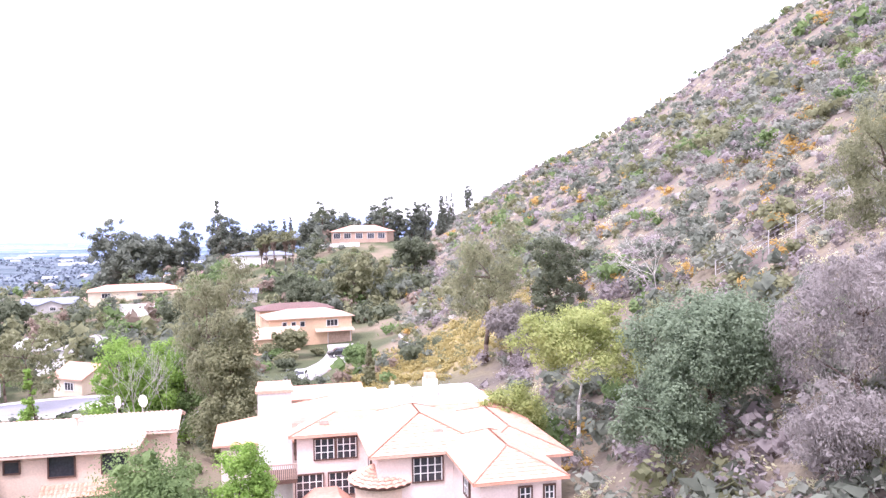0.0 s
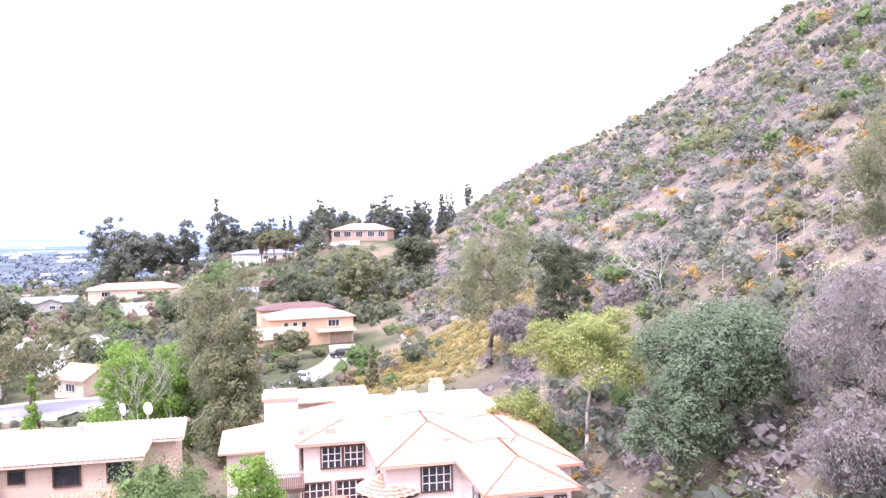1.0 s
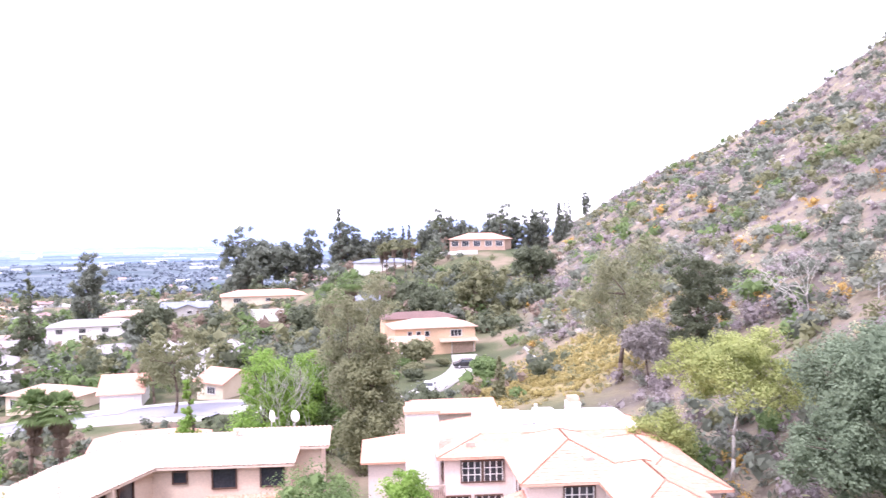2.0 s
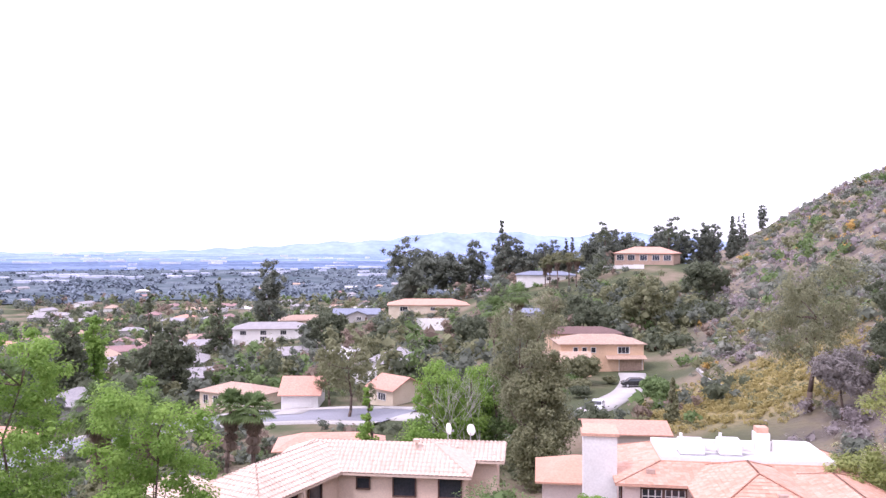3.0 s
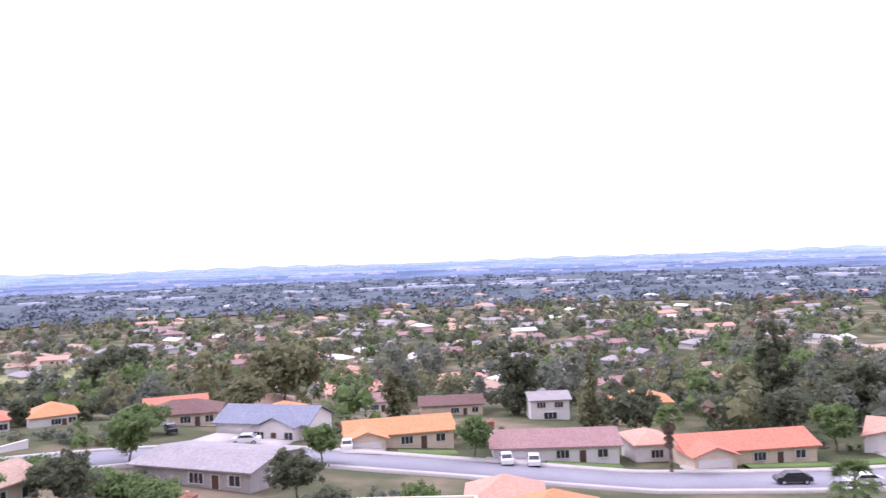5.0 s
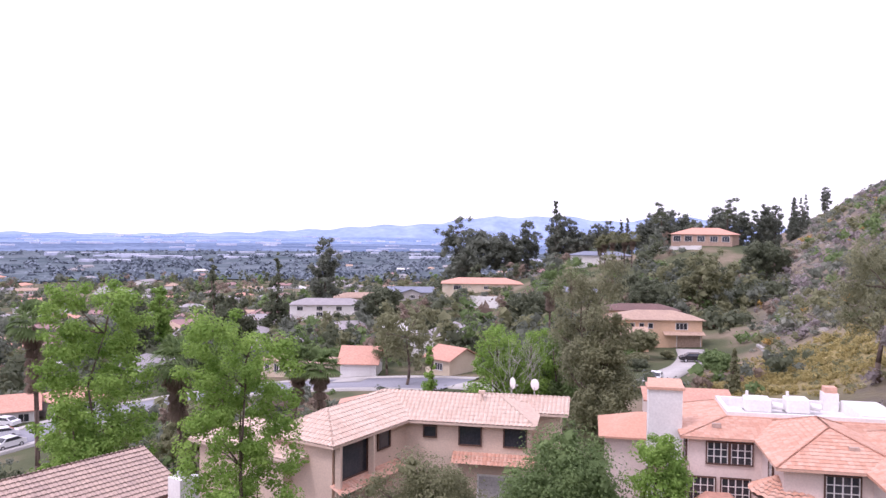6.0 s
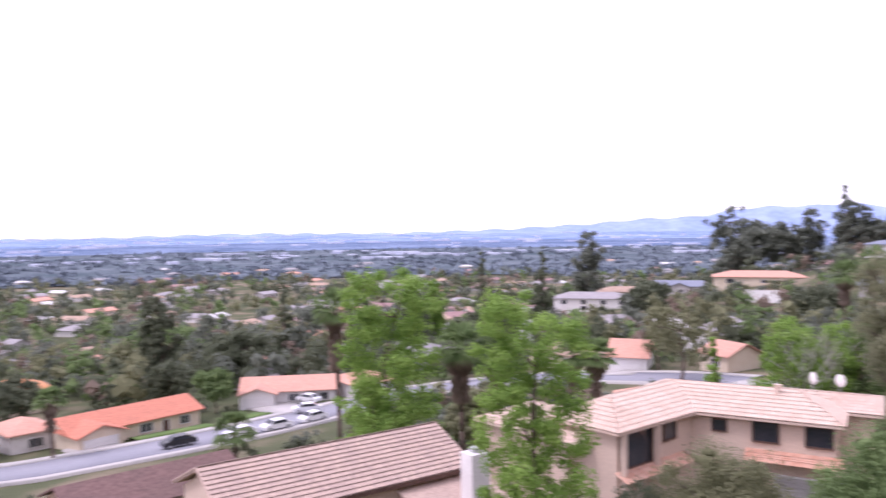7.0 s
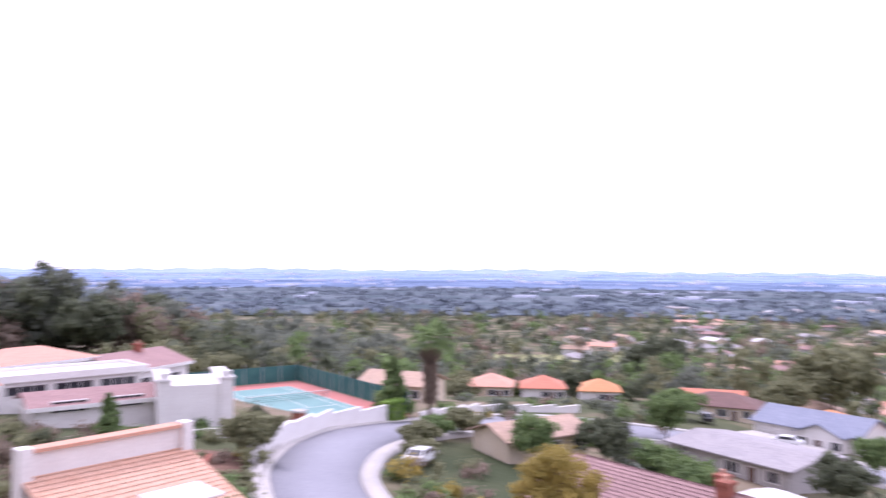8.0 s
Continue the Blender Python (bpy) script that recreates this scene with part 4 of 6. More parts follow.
plain_house((-188, 2), (-189, 12), 10, 5.0, "gable", 0.25, GREY_ROOF, WHITE, "white two-storey house with a pale roof", (("w", 0.3, 2, 1.2, 3.2), ("w", 0.7, 2, 1.2, 3.2), ("w", 0.5, 3, 1.5, 0.6)))
plain_house((-180, 20), (-180, 33), 10, 5.0, "hip", 0.4, ORANGE_ROOF, CREAM, "orange-roofed two-storey house with stepped roofs", (("w", 0.3, 2, 1.2, 3.2), ("w", 0.7, 2, 1.2, 3.2)), wing=(0, 6, 2))
plain_house((-162, -52), (-164, -43), 9, 2.8, "hip", 0.4, ORANGE_ROOF, CREAM, "small orange-roofed house behind a white house", W1[:1])
plain_house((-71, 70), (-59.5, 77.5), 7, 2.9, "hip", 0.4, SALMON_ROOF, STUCCO, "low pink house with a pale salmon roof", W1[:2])
plain_house((-37.5, 86), (-28, 90), 8, 2.2, "gable", 0.22, SALMON_ROOF, STUCCO, "low building with a salmon roof beyond the pink house", ())


# ---- plants ----
rng = np.random.default_rng(7)


def leaf_cloud(centres, radii, per, size, r, droop=0.0):
    """Leaf faces gathered round clump centres, turned mostly outwards: corners and quads."""
    n = len(centres) * per
    c = np.repeat(np.asarray(centres, float), per, 0)
    rad = np.repeat(np.asarray(radii, float), per, 0)
    d = r.normal(size=(n, 3))
    d /= np.linalg.norm(d, axis=1)[:, None]
    k = r.random(n)[:, None] ** 0.35
    pos = c + d * rad[:, None] * (0.3 + 0.8 * k) * np.array([1, 1, 0.8])
    if droop:
        pos[:, 2] -= r.random(n) ** 2 * droop
    nrm = d * 0.9 + r.normal(size=(n, 3)) * 0.38 + np.array([0, 0, 0.45])
    nrm /= np.linalg.norm(nrm, axis=1)[:, None]
    t = np.cross(nrm, r.normal(size=(n, 3)))
    if droop:
        t = t * 0.4 + np.array([0, 0, -1.0])
        t -= nrm * (t * nrm).sum(1)[:, None]
    t /= np.linalg.norm(t, axis=1)[:, None] + 1e-9
    b = np.cross(nrm, t)
    s = (size if np.isscalar(size) else np.repeat(size, per)[:, None]) * (0.6 + 0.8 * r.random(n))[:, None]
    w = 0.35 if droop else 0.6
    v = np.stack([pos - t * s, pos + b * s * w, pos + t * s, pos - b * s * w], 1).reshape(-1, 3)
    return v, np.arange(4 * n).reshape(-1, 4)


AXES = [Vector(a) * 1.12 for a in ((1, 0, 0), (-1, 0, 0), (0, 1, 0), (0, -1, 0), (0, 0, 1), (0, 0, -1))]
CORNERS = [Vector(c) * 0.56 for c in product((-1, 1), repeat=3)]
LUMP_FACES = []
for ai, bi in ((a, b) for a in range(6) for b in range(a + 1, 6) if AXES[a].dot(AXES[b]) == 0):
    ci, di = [6 + k for k, c in enumerate(CORNERS) if c.dot(AXES[ai]) > 0 and c.dot(AXES[bi]) > 0]
    quad = (AXES[ai], CORNERS[ci - 6], AXES[bi])
    up = (quad[1] - quad[0]).cross(quad[2] - quad[0]).dot(quad[0] + quad[2]) > 0
    LUMP_FACES.append((ai, ci, bi, di) if up else (ai, di, bi, ci))
LUMP = np.array([tuple(p) for p in AXES + CORNERS])


def lumps(centres, radii, r):
    """The dense inner sprays of each clump, loose tilted faces round its middle: corners and quads."""
    n = len(centres)
    v = LUMP[np.array(LUMP_FACES)][None] * np.asarray(radii)[:, None, None, None]
    v = v * (0.55 + 0.9 * r.random((n, 12, 1, 1))) * np.array([1, 1, 0.85])
    v = v + r.normal(size=(n, 12, 4, 3)) * 0.24 * np.asarray(radii)[:, None, None, None] + np.asarray(centres)[:, None, None, :]
    return v.reshape(-1, 3), np.arange(48 * n).reshape(-1, 4)


def foliage(name, centres, radii, per, size, leaf_mat, r, droop=0.0, core=0.5):
    """Leaves over dense clumps, as one mesh."""
    v, q = leaf_cloud(centres, radii, per, size, r, droop)
    if core:
        v2, q2 = lumps(centres, np.asarray(radii) * core, r)
        v, q = np.concatenate([v, v2]), np.concatenate([q, q2 + len(v)])
    return mesh_np(name, v, q, leaf_mat)


def clumps(blobs, count, r):
    """Clump centres spread over ellipsoids, denser near their skins, and a radius for each."""
    out, rad = [], []
    vol = np.array([b[3] * b[4] * b[5] for b in blobs])
    for b, share in zip(blobs, vol / vol.sum()):
        k = max(8, int(count * share))
        d = r.normal(size=(k, 3))
        d /= np.linalg.norm(d, axis=1)[:, None]
        f = 0.3 + 0.62 * r.random(k)[:, None] ** 0.6
        out.append(np.array(b[:3]) + d * f * np.array(b[3:6]))
        rad.append(np.cbrt(b[3] * b[4] * b[5]) * (0.25 + 0.26 * r.random(k)))
    return np.concatenate(out), np.concatenate(rad)


def limbs(s, base, top, r0, targets, r, bend=0.3):
    """A trunk that bends a little, with limbs running out to some of the clumps."""
    pts = [Vector(base)]
    for i in range(1, 5):
        p = Vector(base).lerp(Vector(top), i / 4)
        pts.append(p + Vector((r.normal() * bend, r.normal() * bend, 0)))
    for i in range(4):
        s.tube(pts[i], pts[i + 1], r0 * (1 - 0.2 * i), r0 * (1 - 0.2 * (i + 1)), 7)
    for t in targets:
        t = Vector(t)
        best = min(pts[1:], key=lambda p: (p - t).length + (3 if p.z > t.z else 0))
        m = best.lerp(t, 0.5) + Vector((r.normal() * 0.2, r.normal() * 0.2, 0.15))
        s.tube(best, m, r0 * 0.32, r0 * 0.2, 5)
        s.tube(m, t, r0 * 0.2, r0 * 0.06, 5)


def shape_blobs(kind, h, w, r):
    """Where the crown of such a tree lies."""
    j = lambda k: r.normal() * k
    R = w / 2
    if kind == "round":
        b = [(0, 0, h * 0.60, R * 0.8, R * 0.8, h * 0.34)]
        b += [(R * 0.55 * math.cos(a) + j(0.2), R * 0.55 * math.sin(a) + j(0.2), h * (0.45 + 0.3 * r.random()), R * 0.48, R * 0.48, h * 0.19) for a in np.arange(0, 6.2, 0.9)]
    elif kind == "tall":
        b = [(j(w * 0.1), j(w * 0.1), h * f, R * k, R * k, h * 0.15) for f, k in ((0.14, 0.8), (0.25, 1.0), (0.38, 1.0), (0.52, 0.98), (0.66, 0.9), (0.78, 0.75), (0.88, 0.52))]
        b += [(R * 0.5 * math.cos(a), R * 0.5 * math.sin(a), h * (0.3 + 0.45 * r.random()), R * 0.45, R * 0.45, h * 0.1) for a in np.arange(0, 6.2, 1.2)]
    elif kind == "cone":
        b = [(j(0.05), j(0.05), h * f, R * (1.05 - f) * 1.1, R * (1.05 - f) * 1.1, h * 0.09) for f in (0.12, 0.22, 0.32, 0.42, 0.52, 0.62, 0.72, 0.82, 0.92)]
    elif kind == "high":
        b = [(R * 0.6 * math.cos(a) * k, R * 0.6 * math.sin(a) * k, h * f, R * 0.45, R * 0.45, h * 0.12) for f, a, k in zip(np.linspace(0.6, 0.92, 14), np.arange(14) * 2.4, np.linspace(1.1, 0.5, 14))]
    elif kind == "airy":
        b = [(R * 0.62 * r.random() ** 0.5 * math.cos(a), R * 0.62 * math.sin(a), h * f, R * 0.42, R * 0.42, h * 0.085) for f, a in zip(np.linspace(0.18, 0.96, 24), np.arange(24) * 2.4)]
    else:
        b = [(R * 0.6 * math.cos(a), R * 0.6 * math.sin(a), h * f, R * 0.5, R * 0.5, h * 0.12) for f, a in zip(np.linspace(0.35, 0.9, 9), np.arange(9) * 2.4)]
    return b


def tree_meshes(kind, h, w, leaf_mat, bark, size, count, per, seed, droop=0.0, stem=1.0, core=0.5):
    r = np.random.default_rng(seed)
    c, rad = clumps(shape_blobs(kind, h, w, r), count, r)
    crown = foliage("crown", c, rad, per, size, leaf_mat, r, droop, core)
    s = Shape()
    pick = c[r.permutation(len(c))[: 12 if kind != "cone" else 4]]
    limbs(s, (0, 0, -0.6), (r.normal() * 0.3, r.normal() * 0.3, h * (0.8 if kind in ("tall", "cone", "airy") else 0.6)), stem * (0.018 * h + 0.05), pick, r, 0.015 * h)
    return s.mesh("trunk", bark, smooth=True), crown


def tree(x, y, kind, h, w, leaf_mat, label, size=0.22, count=90, per=60, seed=1, droop=0.0, bark=None, z=None, turn=0, name="tree", group="", stem=1.0, core=0.24):
    trunk, crown = tree_meshes(kind, h, w, leaf_mat, bark or BARK, size * (0.4 if math.hypot(x, y) < 62 else 0.5), int(count * 1.3), int(per * (2.2 if math.hypot(x, y) < 62 else 1.15)), seed, droop, stem, core)
    ob = thing(name, x, y, gz(x, y) if z is None else z, turn, label, "tree", group)
    part("trunk", trunk, ob)
    part("crown", crown, ob)
    return ob


def palm(x, y, h, w, label, seed=1, skirt=True, leaf_mat=None, long=0.25):
    r = np.random.default_rng(seed)
    ob = thing("palm_tree", x, y, gz(x, y), 0, label, "palm tree", "fan palms")
    s = Shape()
    lean = Vector((r.normal() * 0.25, r.normal() * 0.25, 0))
    for i in range(6):
        s.tube(lean * (i / 6) ** 2 + Vector((0, 0, h * 0.86 * i / 6 - 0.3)), lean * ((i + 1) / 6) ** 2 + Vector((0, 0, h * 0.86 * (i + 1) / 6 - 0.3)), 0.26 - 0.01 * i, 0.25 - 0.01 * i, 8)
    part("trunk", s.mesh("trunk", BARK, smooth=True), ob)
    head = np.array([lean.x, lean.y, h * 0.86])

    def fronds(count, low, high, reach, drop=0.0):
        vs, fs = [], []
        root = head - np.array([0, 0, drop])
        for i in range(count):
            a, e = r.random() * 6.283, radians(low + (high - low) * r.random())
            d = np.array([math.cos(a) * math.cos(e), math.sin(a) * math.cos(e), math.sin(e)])
            side = np.array([-math.sin(a), math.cos(a), 0])
            up = np.cross(side, d)
            tip = root + d * reach * 0.45
            for k in np.linspace(-1.2, 1.2, 11):
                dd = d * math.cos(k) + side * math.sin(k)
                end = tip + dd * reach * 0.55 + np.array([0, 0, -0.25 * reach * abs(k) * 0.5 - 0.1 * reach])
                n = len(vs)
                vs += [tip, tip + dd * reach * 0.3 + side * 0.13, end, tip + dd * reach * 0.3 - side * 0.13 + up * 0.02]
                fs.append((n, n + 1, n + 2, n + 3))
            n = len(vs)
            vs += [root + side * 0.03, root - side * 0.03, tip - side * 0.03, tip + side * 0.03]
            fs.append((n, n + 1, n + 2, n + 3))
        return vs, fs

    v, f = fronds(44, -25, 80, w * 0.55)
    part("crown", mesh_np("crown", v, f, leaf_mat or L_MID), ob)
    if skirt:
        v, f = fronds(34, -88, -50, w * 0.38)
        for drop in np.arange(0.9, max(long * h, 2.8), 0.9):
            v2, f2 = fronds(16, -86, -62, w * 0.30, drop)
            f += [tuple(i + len(v) for i in q) for q in f2]
            v += v2
        part("dead_skirt", mesh_np("dead_skirt", v, f, L_DRY), ob, "hanging brown dead fronds")
    return ob


def bare_tree(x, y, h, w, label, bark, seed):
    """A leafless tree of forking twigs."""
    r = np.random.default_rng(seed)
    ob = thing("bare_tree", x, y, gz(x, y), 0, label, "tree")
    s = Shape()

    def fork(p, d, length, rad, depth):
        e = p + d * length
        s.tube(p, e, rad, rad * 0.65, 5)
        if depth:
            for _ in range(3):
                nd = (d + Vector((r.normal(), r.normal(), r.normal() * 0.5)) * 0.42 * (w / h + 0.5)).normalized()
                fork(e, nd, length * (0.62 + 0.2 * r.random()), rad * 0.6, depth - 1)

    for _ in range(3):
        fork(Vector((r.normal() * 0.2, r.normal() * 0.2, -0.3)), Vector((r.normal() * 0.3, r.normal() * 0.3, 1)).normalized(), h * 0.36, 0.06, 4)
    part("crown", s, ob, material=bark)


# the large trees near the camera's way
tree(4.2, 49, "round", 10.5, 11.0, L_OAK, "broad dark green oak at the foot of the hill", 0.24, 170, 95, 11)
tree(1.2, 46.5, "round", 7.5, 6.5, L_OAK, "smaller grey-green oak beside a larger one", 0.24, 90, 80, 12)
tree(10.5, 41.5, "wisp", 10.5, 9.0, L_GREY, "grey-mauve half-bare tree with drooping twigs", 0.22, 150, 90, 13, droop=0.9)
tree(8.0, 37.0, "round", 6.5, 6.0, L_GREY, "grey-mauve half-bare shrub-like tree", 0.20, 80, 80, 14, droop=0.6)
tree(-3.6, 59.5, "high", 10.6, 11.0, L_YEL, "yellow-green birch with a slim white trunk", 0.24, 130, 70, 15, bark=PALEBARK, stem=0.75)
tree(-8.5, 60.5, "round", 7.0, 6.0, L_YEL, "yellow-green tree touched with orange", 0.24, 70, 60, 16)
tree(17.5, 56, "wisp", 14.0, 7.5, L_EUC, "tall olive-brown eucalyptus on the slope", 0.25, 130, 80, 17, droop=0.9)
tree(-14, 98, "wisp", 18.0, 10.5, L_EUC, "tall grey-green eucalyptus with wispy foliage", 0.32, 150, 80, 18, droop=1.2)
tree(-10.5, 92, "round", 8.0, 7.5, L_GREY, "grey scrubby tree on the slope", 0.30, 70, 60, 19)
tree(-5.0, 90.5, "airy", 12.0, 9.0, L_DARK, "dark green pine on the slope", 0.30, 100, 70, 20)
tree(-40.1, 74.2, "wisp", 20.0, 7.6, L_EUC, "tall olive eucalyptus between two houses", 0.30, 170, 80, 21, droop=1.1)
tree(-37.6, 72.2, "tall", 14.0, 6.4, L_OLIVE, "dense olive-green tree behind the roofs", 0.30, 150, 80, 22)
tree(-52, 77, "tall", 13.4, 7.5, L_BRIGHT, "bright green poplar behind the tan house", 0.26, 150, 70, 23)
tree(-48.2, 79, "tall", 12.6, 6.0, L_BRIGHT, "green poplar with pale bare twigs", 0.26, 130, 60, 24)
tree(-45.8, 79.5, "tall", 11.8, 5.4, L_MID, "green poplar beside a eucalyptus", 0.26, 80, 60, 25)
bare_tree(-48.6, 75, 11.0, 2.5, "pale leafless tree in front of poplars", PALEBARK, 5)
bare_tree(-45.6, 75, 10.5, 2.5, "pale leafless tree in front of poplars", PALEBARK, 6)
tree(-51.4, 61, "cone", 12.4, 4.6, L_BRIGHT, "slim conical bright green tree", 0.22, 170, 60, 26)
tree(-26.3, 35.5, "round", 11.2, 7.2, L_MID, "round dense green tree in front of the houses", 0.20, 170, 90, 27)
tree(-21.7, 37, "tall", 10.6, 3.7, L_BRIGHT, "slim bright green young tree", 0.18, 190, 70, 28)
tree(-32.1, 31.1, "round", 10.6, 6.6, L_OLIVE, "round olive-green tree by the drive", 0.20, 150, 90, 29)
tree(-36.2, 29.0, "round", 8.6, 4.5, L_DARK, "dark shrub-like tree under a larger one", 0.20, 70, 80, 30)
tree(-38.5, 23.7, "airy", 18.0, 6.8, L_BRIGHT, "tall airy sweetgum with bright green leaves", 0.20, 190, 80, 31, stem=0.55)
tree(-69.3, 36.6, "airy", 20.5, 10.5, L_BRIGHT, "tall broad airy bright green poplar", 0.28, 230, 70, 32, stem=0.5)
tree(-66.5, 33.0, "tall", 12.0, 6.0, L_BRIGHT, "green tree beside a tall poplar", 0.26, 100, 70, 33)
palm(-71.4, 47, 14.6, 6.5, "dark fan palm with a shaggy skirt", 3)
palm(-68.5, 49.5, 13.2, 6.0, "dark fan palm with a shaggy skirt", 4)
palm(-87.1, 42, 20.0, 5.6, "tall fan palm with a long brown skirt", 5, long=0.3)
palm(-64.7, 55.8, 12.8, 4.6, "fan palm among garden trees", 6)
palm(-62.2, 57.0, 12.2, 4.6, "fan palm among garden trees", 7)
palm(-86, -74.6, 12.0, 7.0, "fan palm with a long brown skirt beside the curving street", 8, long=0.6)
palm(-95.4, 33, 4.6, 5.5, "short green fan palm by the street", 9, False, L_MID)
palm(-121.9, 19.6, 9.0, 4.5, "slim palm in a front garden", 10)
palm(-74, 153, 20, 7, "tall palm in front of the hillside", 11)
palm(-78, 150, 17, 7, "palm in front of the hillside", 12)
for px, py, ph in ((-118, 293, 12.5), (-114, 291, 13.5), (-110, 293, 12), (-106, 290, 13), (-121, 296, 11)):
    palm(px, py, ph, 6.5, "palm in the row before a hilltop house", int(-px), True, L_OLIVE, 0.12)
palm(-110, 343, 16, 9, "tall palm on the skyline", 31, False, L_DARK)
palm(-87.6, 370, 20, 6, "slim tall palm on the skyline", 32, False, L_DARK)
tree(-50.1, -30.2, "round", 9.6, 5.0, L_AUTUMN, "golden-olive tree beside the curving street", 0.22, 100, 70, 34)
bare_tree(5.6, 85.8, 7.0, 5.0, "silvery leafless bush on the hillside", PALEBARK, 8)

# mid-distance trees: (x, y, kind, height, width, leaf, droop)
KINDS = {}
MID = [(-85.7, 106.9, "wisp", 13.8, 11, L_OLIVE), (-97.6, 118, "wisp", 12.0, 6, L_OLIVE), (-100.8, 190, "round", 11, 17, L_DARK), (-62, 219, "tall", 18, 16, L_OLIVE),
       (-72, 205, "round", 12.5, 14, L_DARK), (-51, 252, "round", 15, 17, L_DARK), (-84, 226, "round", 12, 15, L_DARK), (-214, 341, "tall", 39, 22, L_DARK), (-200, 338, "round", 33, 26, L_DARK), (-190, 345, "round", 30, 24, L_DARK),
       (-181, 353, "tall", 34, 13, L_DARK), (-170, 364, "cone", 42, 15, L_DARK), (-163, 352, "tall", 33, 13, L_DARK), (-115, 362, "tall", 25, 11, L_DARK), (-66, 423, "cone", 19, 8, L_DARK), (-61, 424, "cone", 18, 7, L_DARK),
       (-56, 464, "tall", 15, 11, L_DARK), (-152, 123, "cone", 26, 11, L_DARK), (-144.5, 123, "tall", 18, 10, L_DARK), (-183, 177, "cone", 27, 8, L_DARK), (-224, 248, "tall", 33, 13, L_DARK),
       (-152, 190, "round", 14.5, 12, L_DARK), (-175, 126, "tall", 22, 7, L_BRIGHT), (-170, 116, "tall", 20, 8, L_DARK), (-200, 0, "tall", 19, 11, L_DARK), (-174, 14.6, "cone", 16, 7, L_OLIVE),
       (-157, 20.5, "round", 10, 13, L_DARK), (-181, 54, "tall", 22, 10, L_DARK), (-151, 46, "round", 10, 10, L_DARK), (-139, 49, "round", 8.3, 7.5, L_MID), (-169, 68, "round", 14, 12, L_DARK),
       (-188, 88, "cone", 22, 8, L_DARK), (-92, -25.8, "round", 6.6, 7.2, L_DARK), (-83.6, -11.9, "round", 5.2, 6, L_MID), (-172, -36, "round", 10, 5, L_DARK), (-178, -27, "tall", 11.5, 6, L_OLIVE),
       (-176, -59, "round", 10, 10, L_OLIVE), (-137, -64, "round", 5, 10, L_MID), (-127.4, -8, "round", 7.2, 5.5, L_MID), (-117, -29, "round", 6, 5, L_MID), (-83, -46.5, "round", 6.6, 6, L_DARK),
       (-108.5, -52, "round", 7.4, 9, L_MID), (-73.4, -18, "round", 6.5, 6.5, L_DARK), (-76, -50.5, "round", 5.8, 7, L_MID), (-136, -85, "round", 6.6, 3.6, L_DARK), (-161, -119, "cone", 8.5, 5.5, L_MID),
       (-73, -173, "tall", 19, 18, L_DARK), (-101, -182, "round", 17, 17, L_DARK), (-79, -160, "round", 14.5, 15, L_DARK), (-128, -190, "round", 13, 17, L_DARK), (-153, -184, "round", 13, 22, L_OLIVE),
       (-50.2, -62.5, "round", 4.6, 5.5, L_OLIVE), (-34, -40.7, "round", 5.0, 3.5, L_MID), (-41.5, -71, "cone", 4.6, 3.4, L_MID), (-193, -55, "round", 20, 20, L_OLIVE), (-242, -122, "round", 21, 22, L_DARK),
       (-60, 118, "round", 5, 6, L_OLIVE), (-55, 140, "round", 6, 5, L_OLIVE), (-36, 118, "round", 4, 6, L_MID), (-38.5, 126, "round", 3.5, 5, L_MID), (-31, 104, "cone", 6, 2.2, L_OLIVE),
       (-45, 20, "round", 6.5, 5, L_DARK), (-60, 44, "round", 7, 7, L_DARK), (-57, 40, "round", 6, 6, L_DARK), (-66, 28, "round", 6, 6, L_MID), (-58, 51, "round", 6.5, 6, L_MID), (-75, 52, "round", 7, 8, L_OLIVE),
       (-70, -61, "round", 3.0, 4.5, L_OLIVE), (-75, -63.5, "round", 3.0, 5, L_MID), (-80, -64, "round", 3.4, 5, L_OLIVE), (-66, -57, "round", 2.2, 4, L_OLIVE), (-81, -76.5, "cone", 8, 4.5, L_MID), (-60, 142, "round", 2.6, 4.5, L_OLIVE), (-56.5, 138, "round", 2.2, 4, L_MID), (-53, 132, "round", 2.4, 4.5, L_OLIVE), (-51, 126, "round", 2.2, 4, L_DARK), (-50.5, 143, "round", 1.6, 3, L_OLIVE), (-31, 37.5, "round", 6, 4.5, L_OLIVE), (-57.0, 66, "round", 5.5, 4, L_OLIVE), (-17, 33, "round", 8.5, 4.0, L_YEL), (-13, 33.5, "round", 7.5, 3.5, L_YEL), (-40, -62, "round", 3.5, 5, L_MID)]
# the tree line along the ridge behind the hilltop house
MID += [(-161, 361, "tall", 31, 12, L_DARK), (-155, 364, "round", 24, 18, L_DARK), (-149, 366, "tall", 26, 9, L_DARK), (-145, 368, "tall", 25, 9, L_DARK), (-140, 370, "round", 21, 16, L_DARK), (-138, 371, "cone", 25, 6, L_DARK), (-135, 371, "cone", 25, 6, L_DARK), (-127, 374, "round", 23, 15, L_DARK), (-124, 375, "tall", 27, 10, L_DARK), (-115, 377, "tall", 24, 9, L_DARK),
        (-109, 379, "round", 24, 15, L_DARK), (-104, 381, "round", 21, 14, L_DARK), (-95, 382, "round", 23, 14, L_DARK), (-90, 383, "tall", 29, 8, L_DARK), (-83, 385, "tall", 24, 9, L_DARK), (-77, 386, "tall", 22, 10, L_DARK), (-70, 387, "tall", 23, 8, L_DARK), (-73, 387, "tall", 24, 6, L_DARK), (-62, 388, "cone", 21, 5, L_DARK), (-59, 389, "cone", 19, 5, L_DARK)]
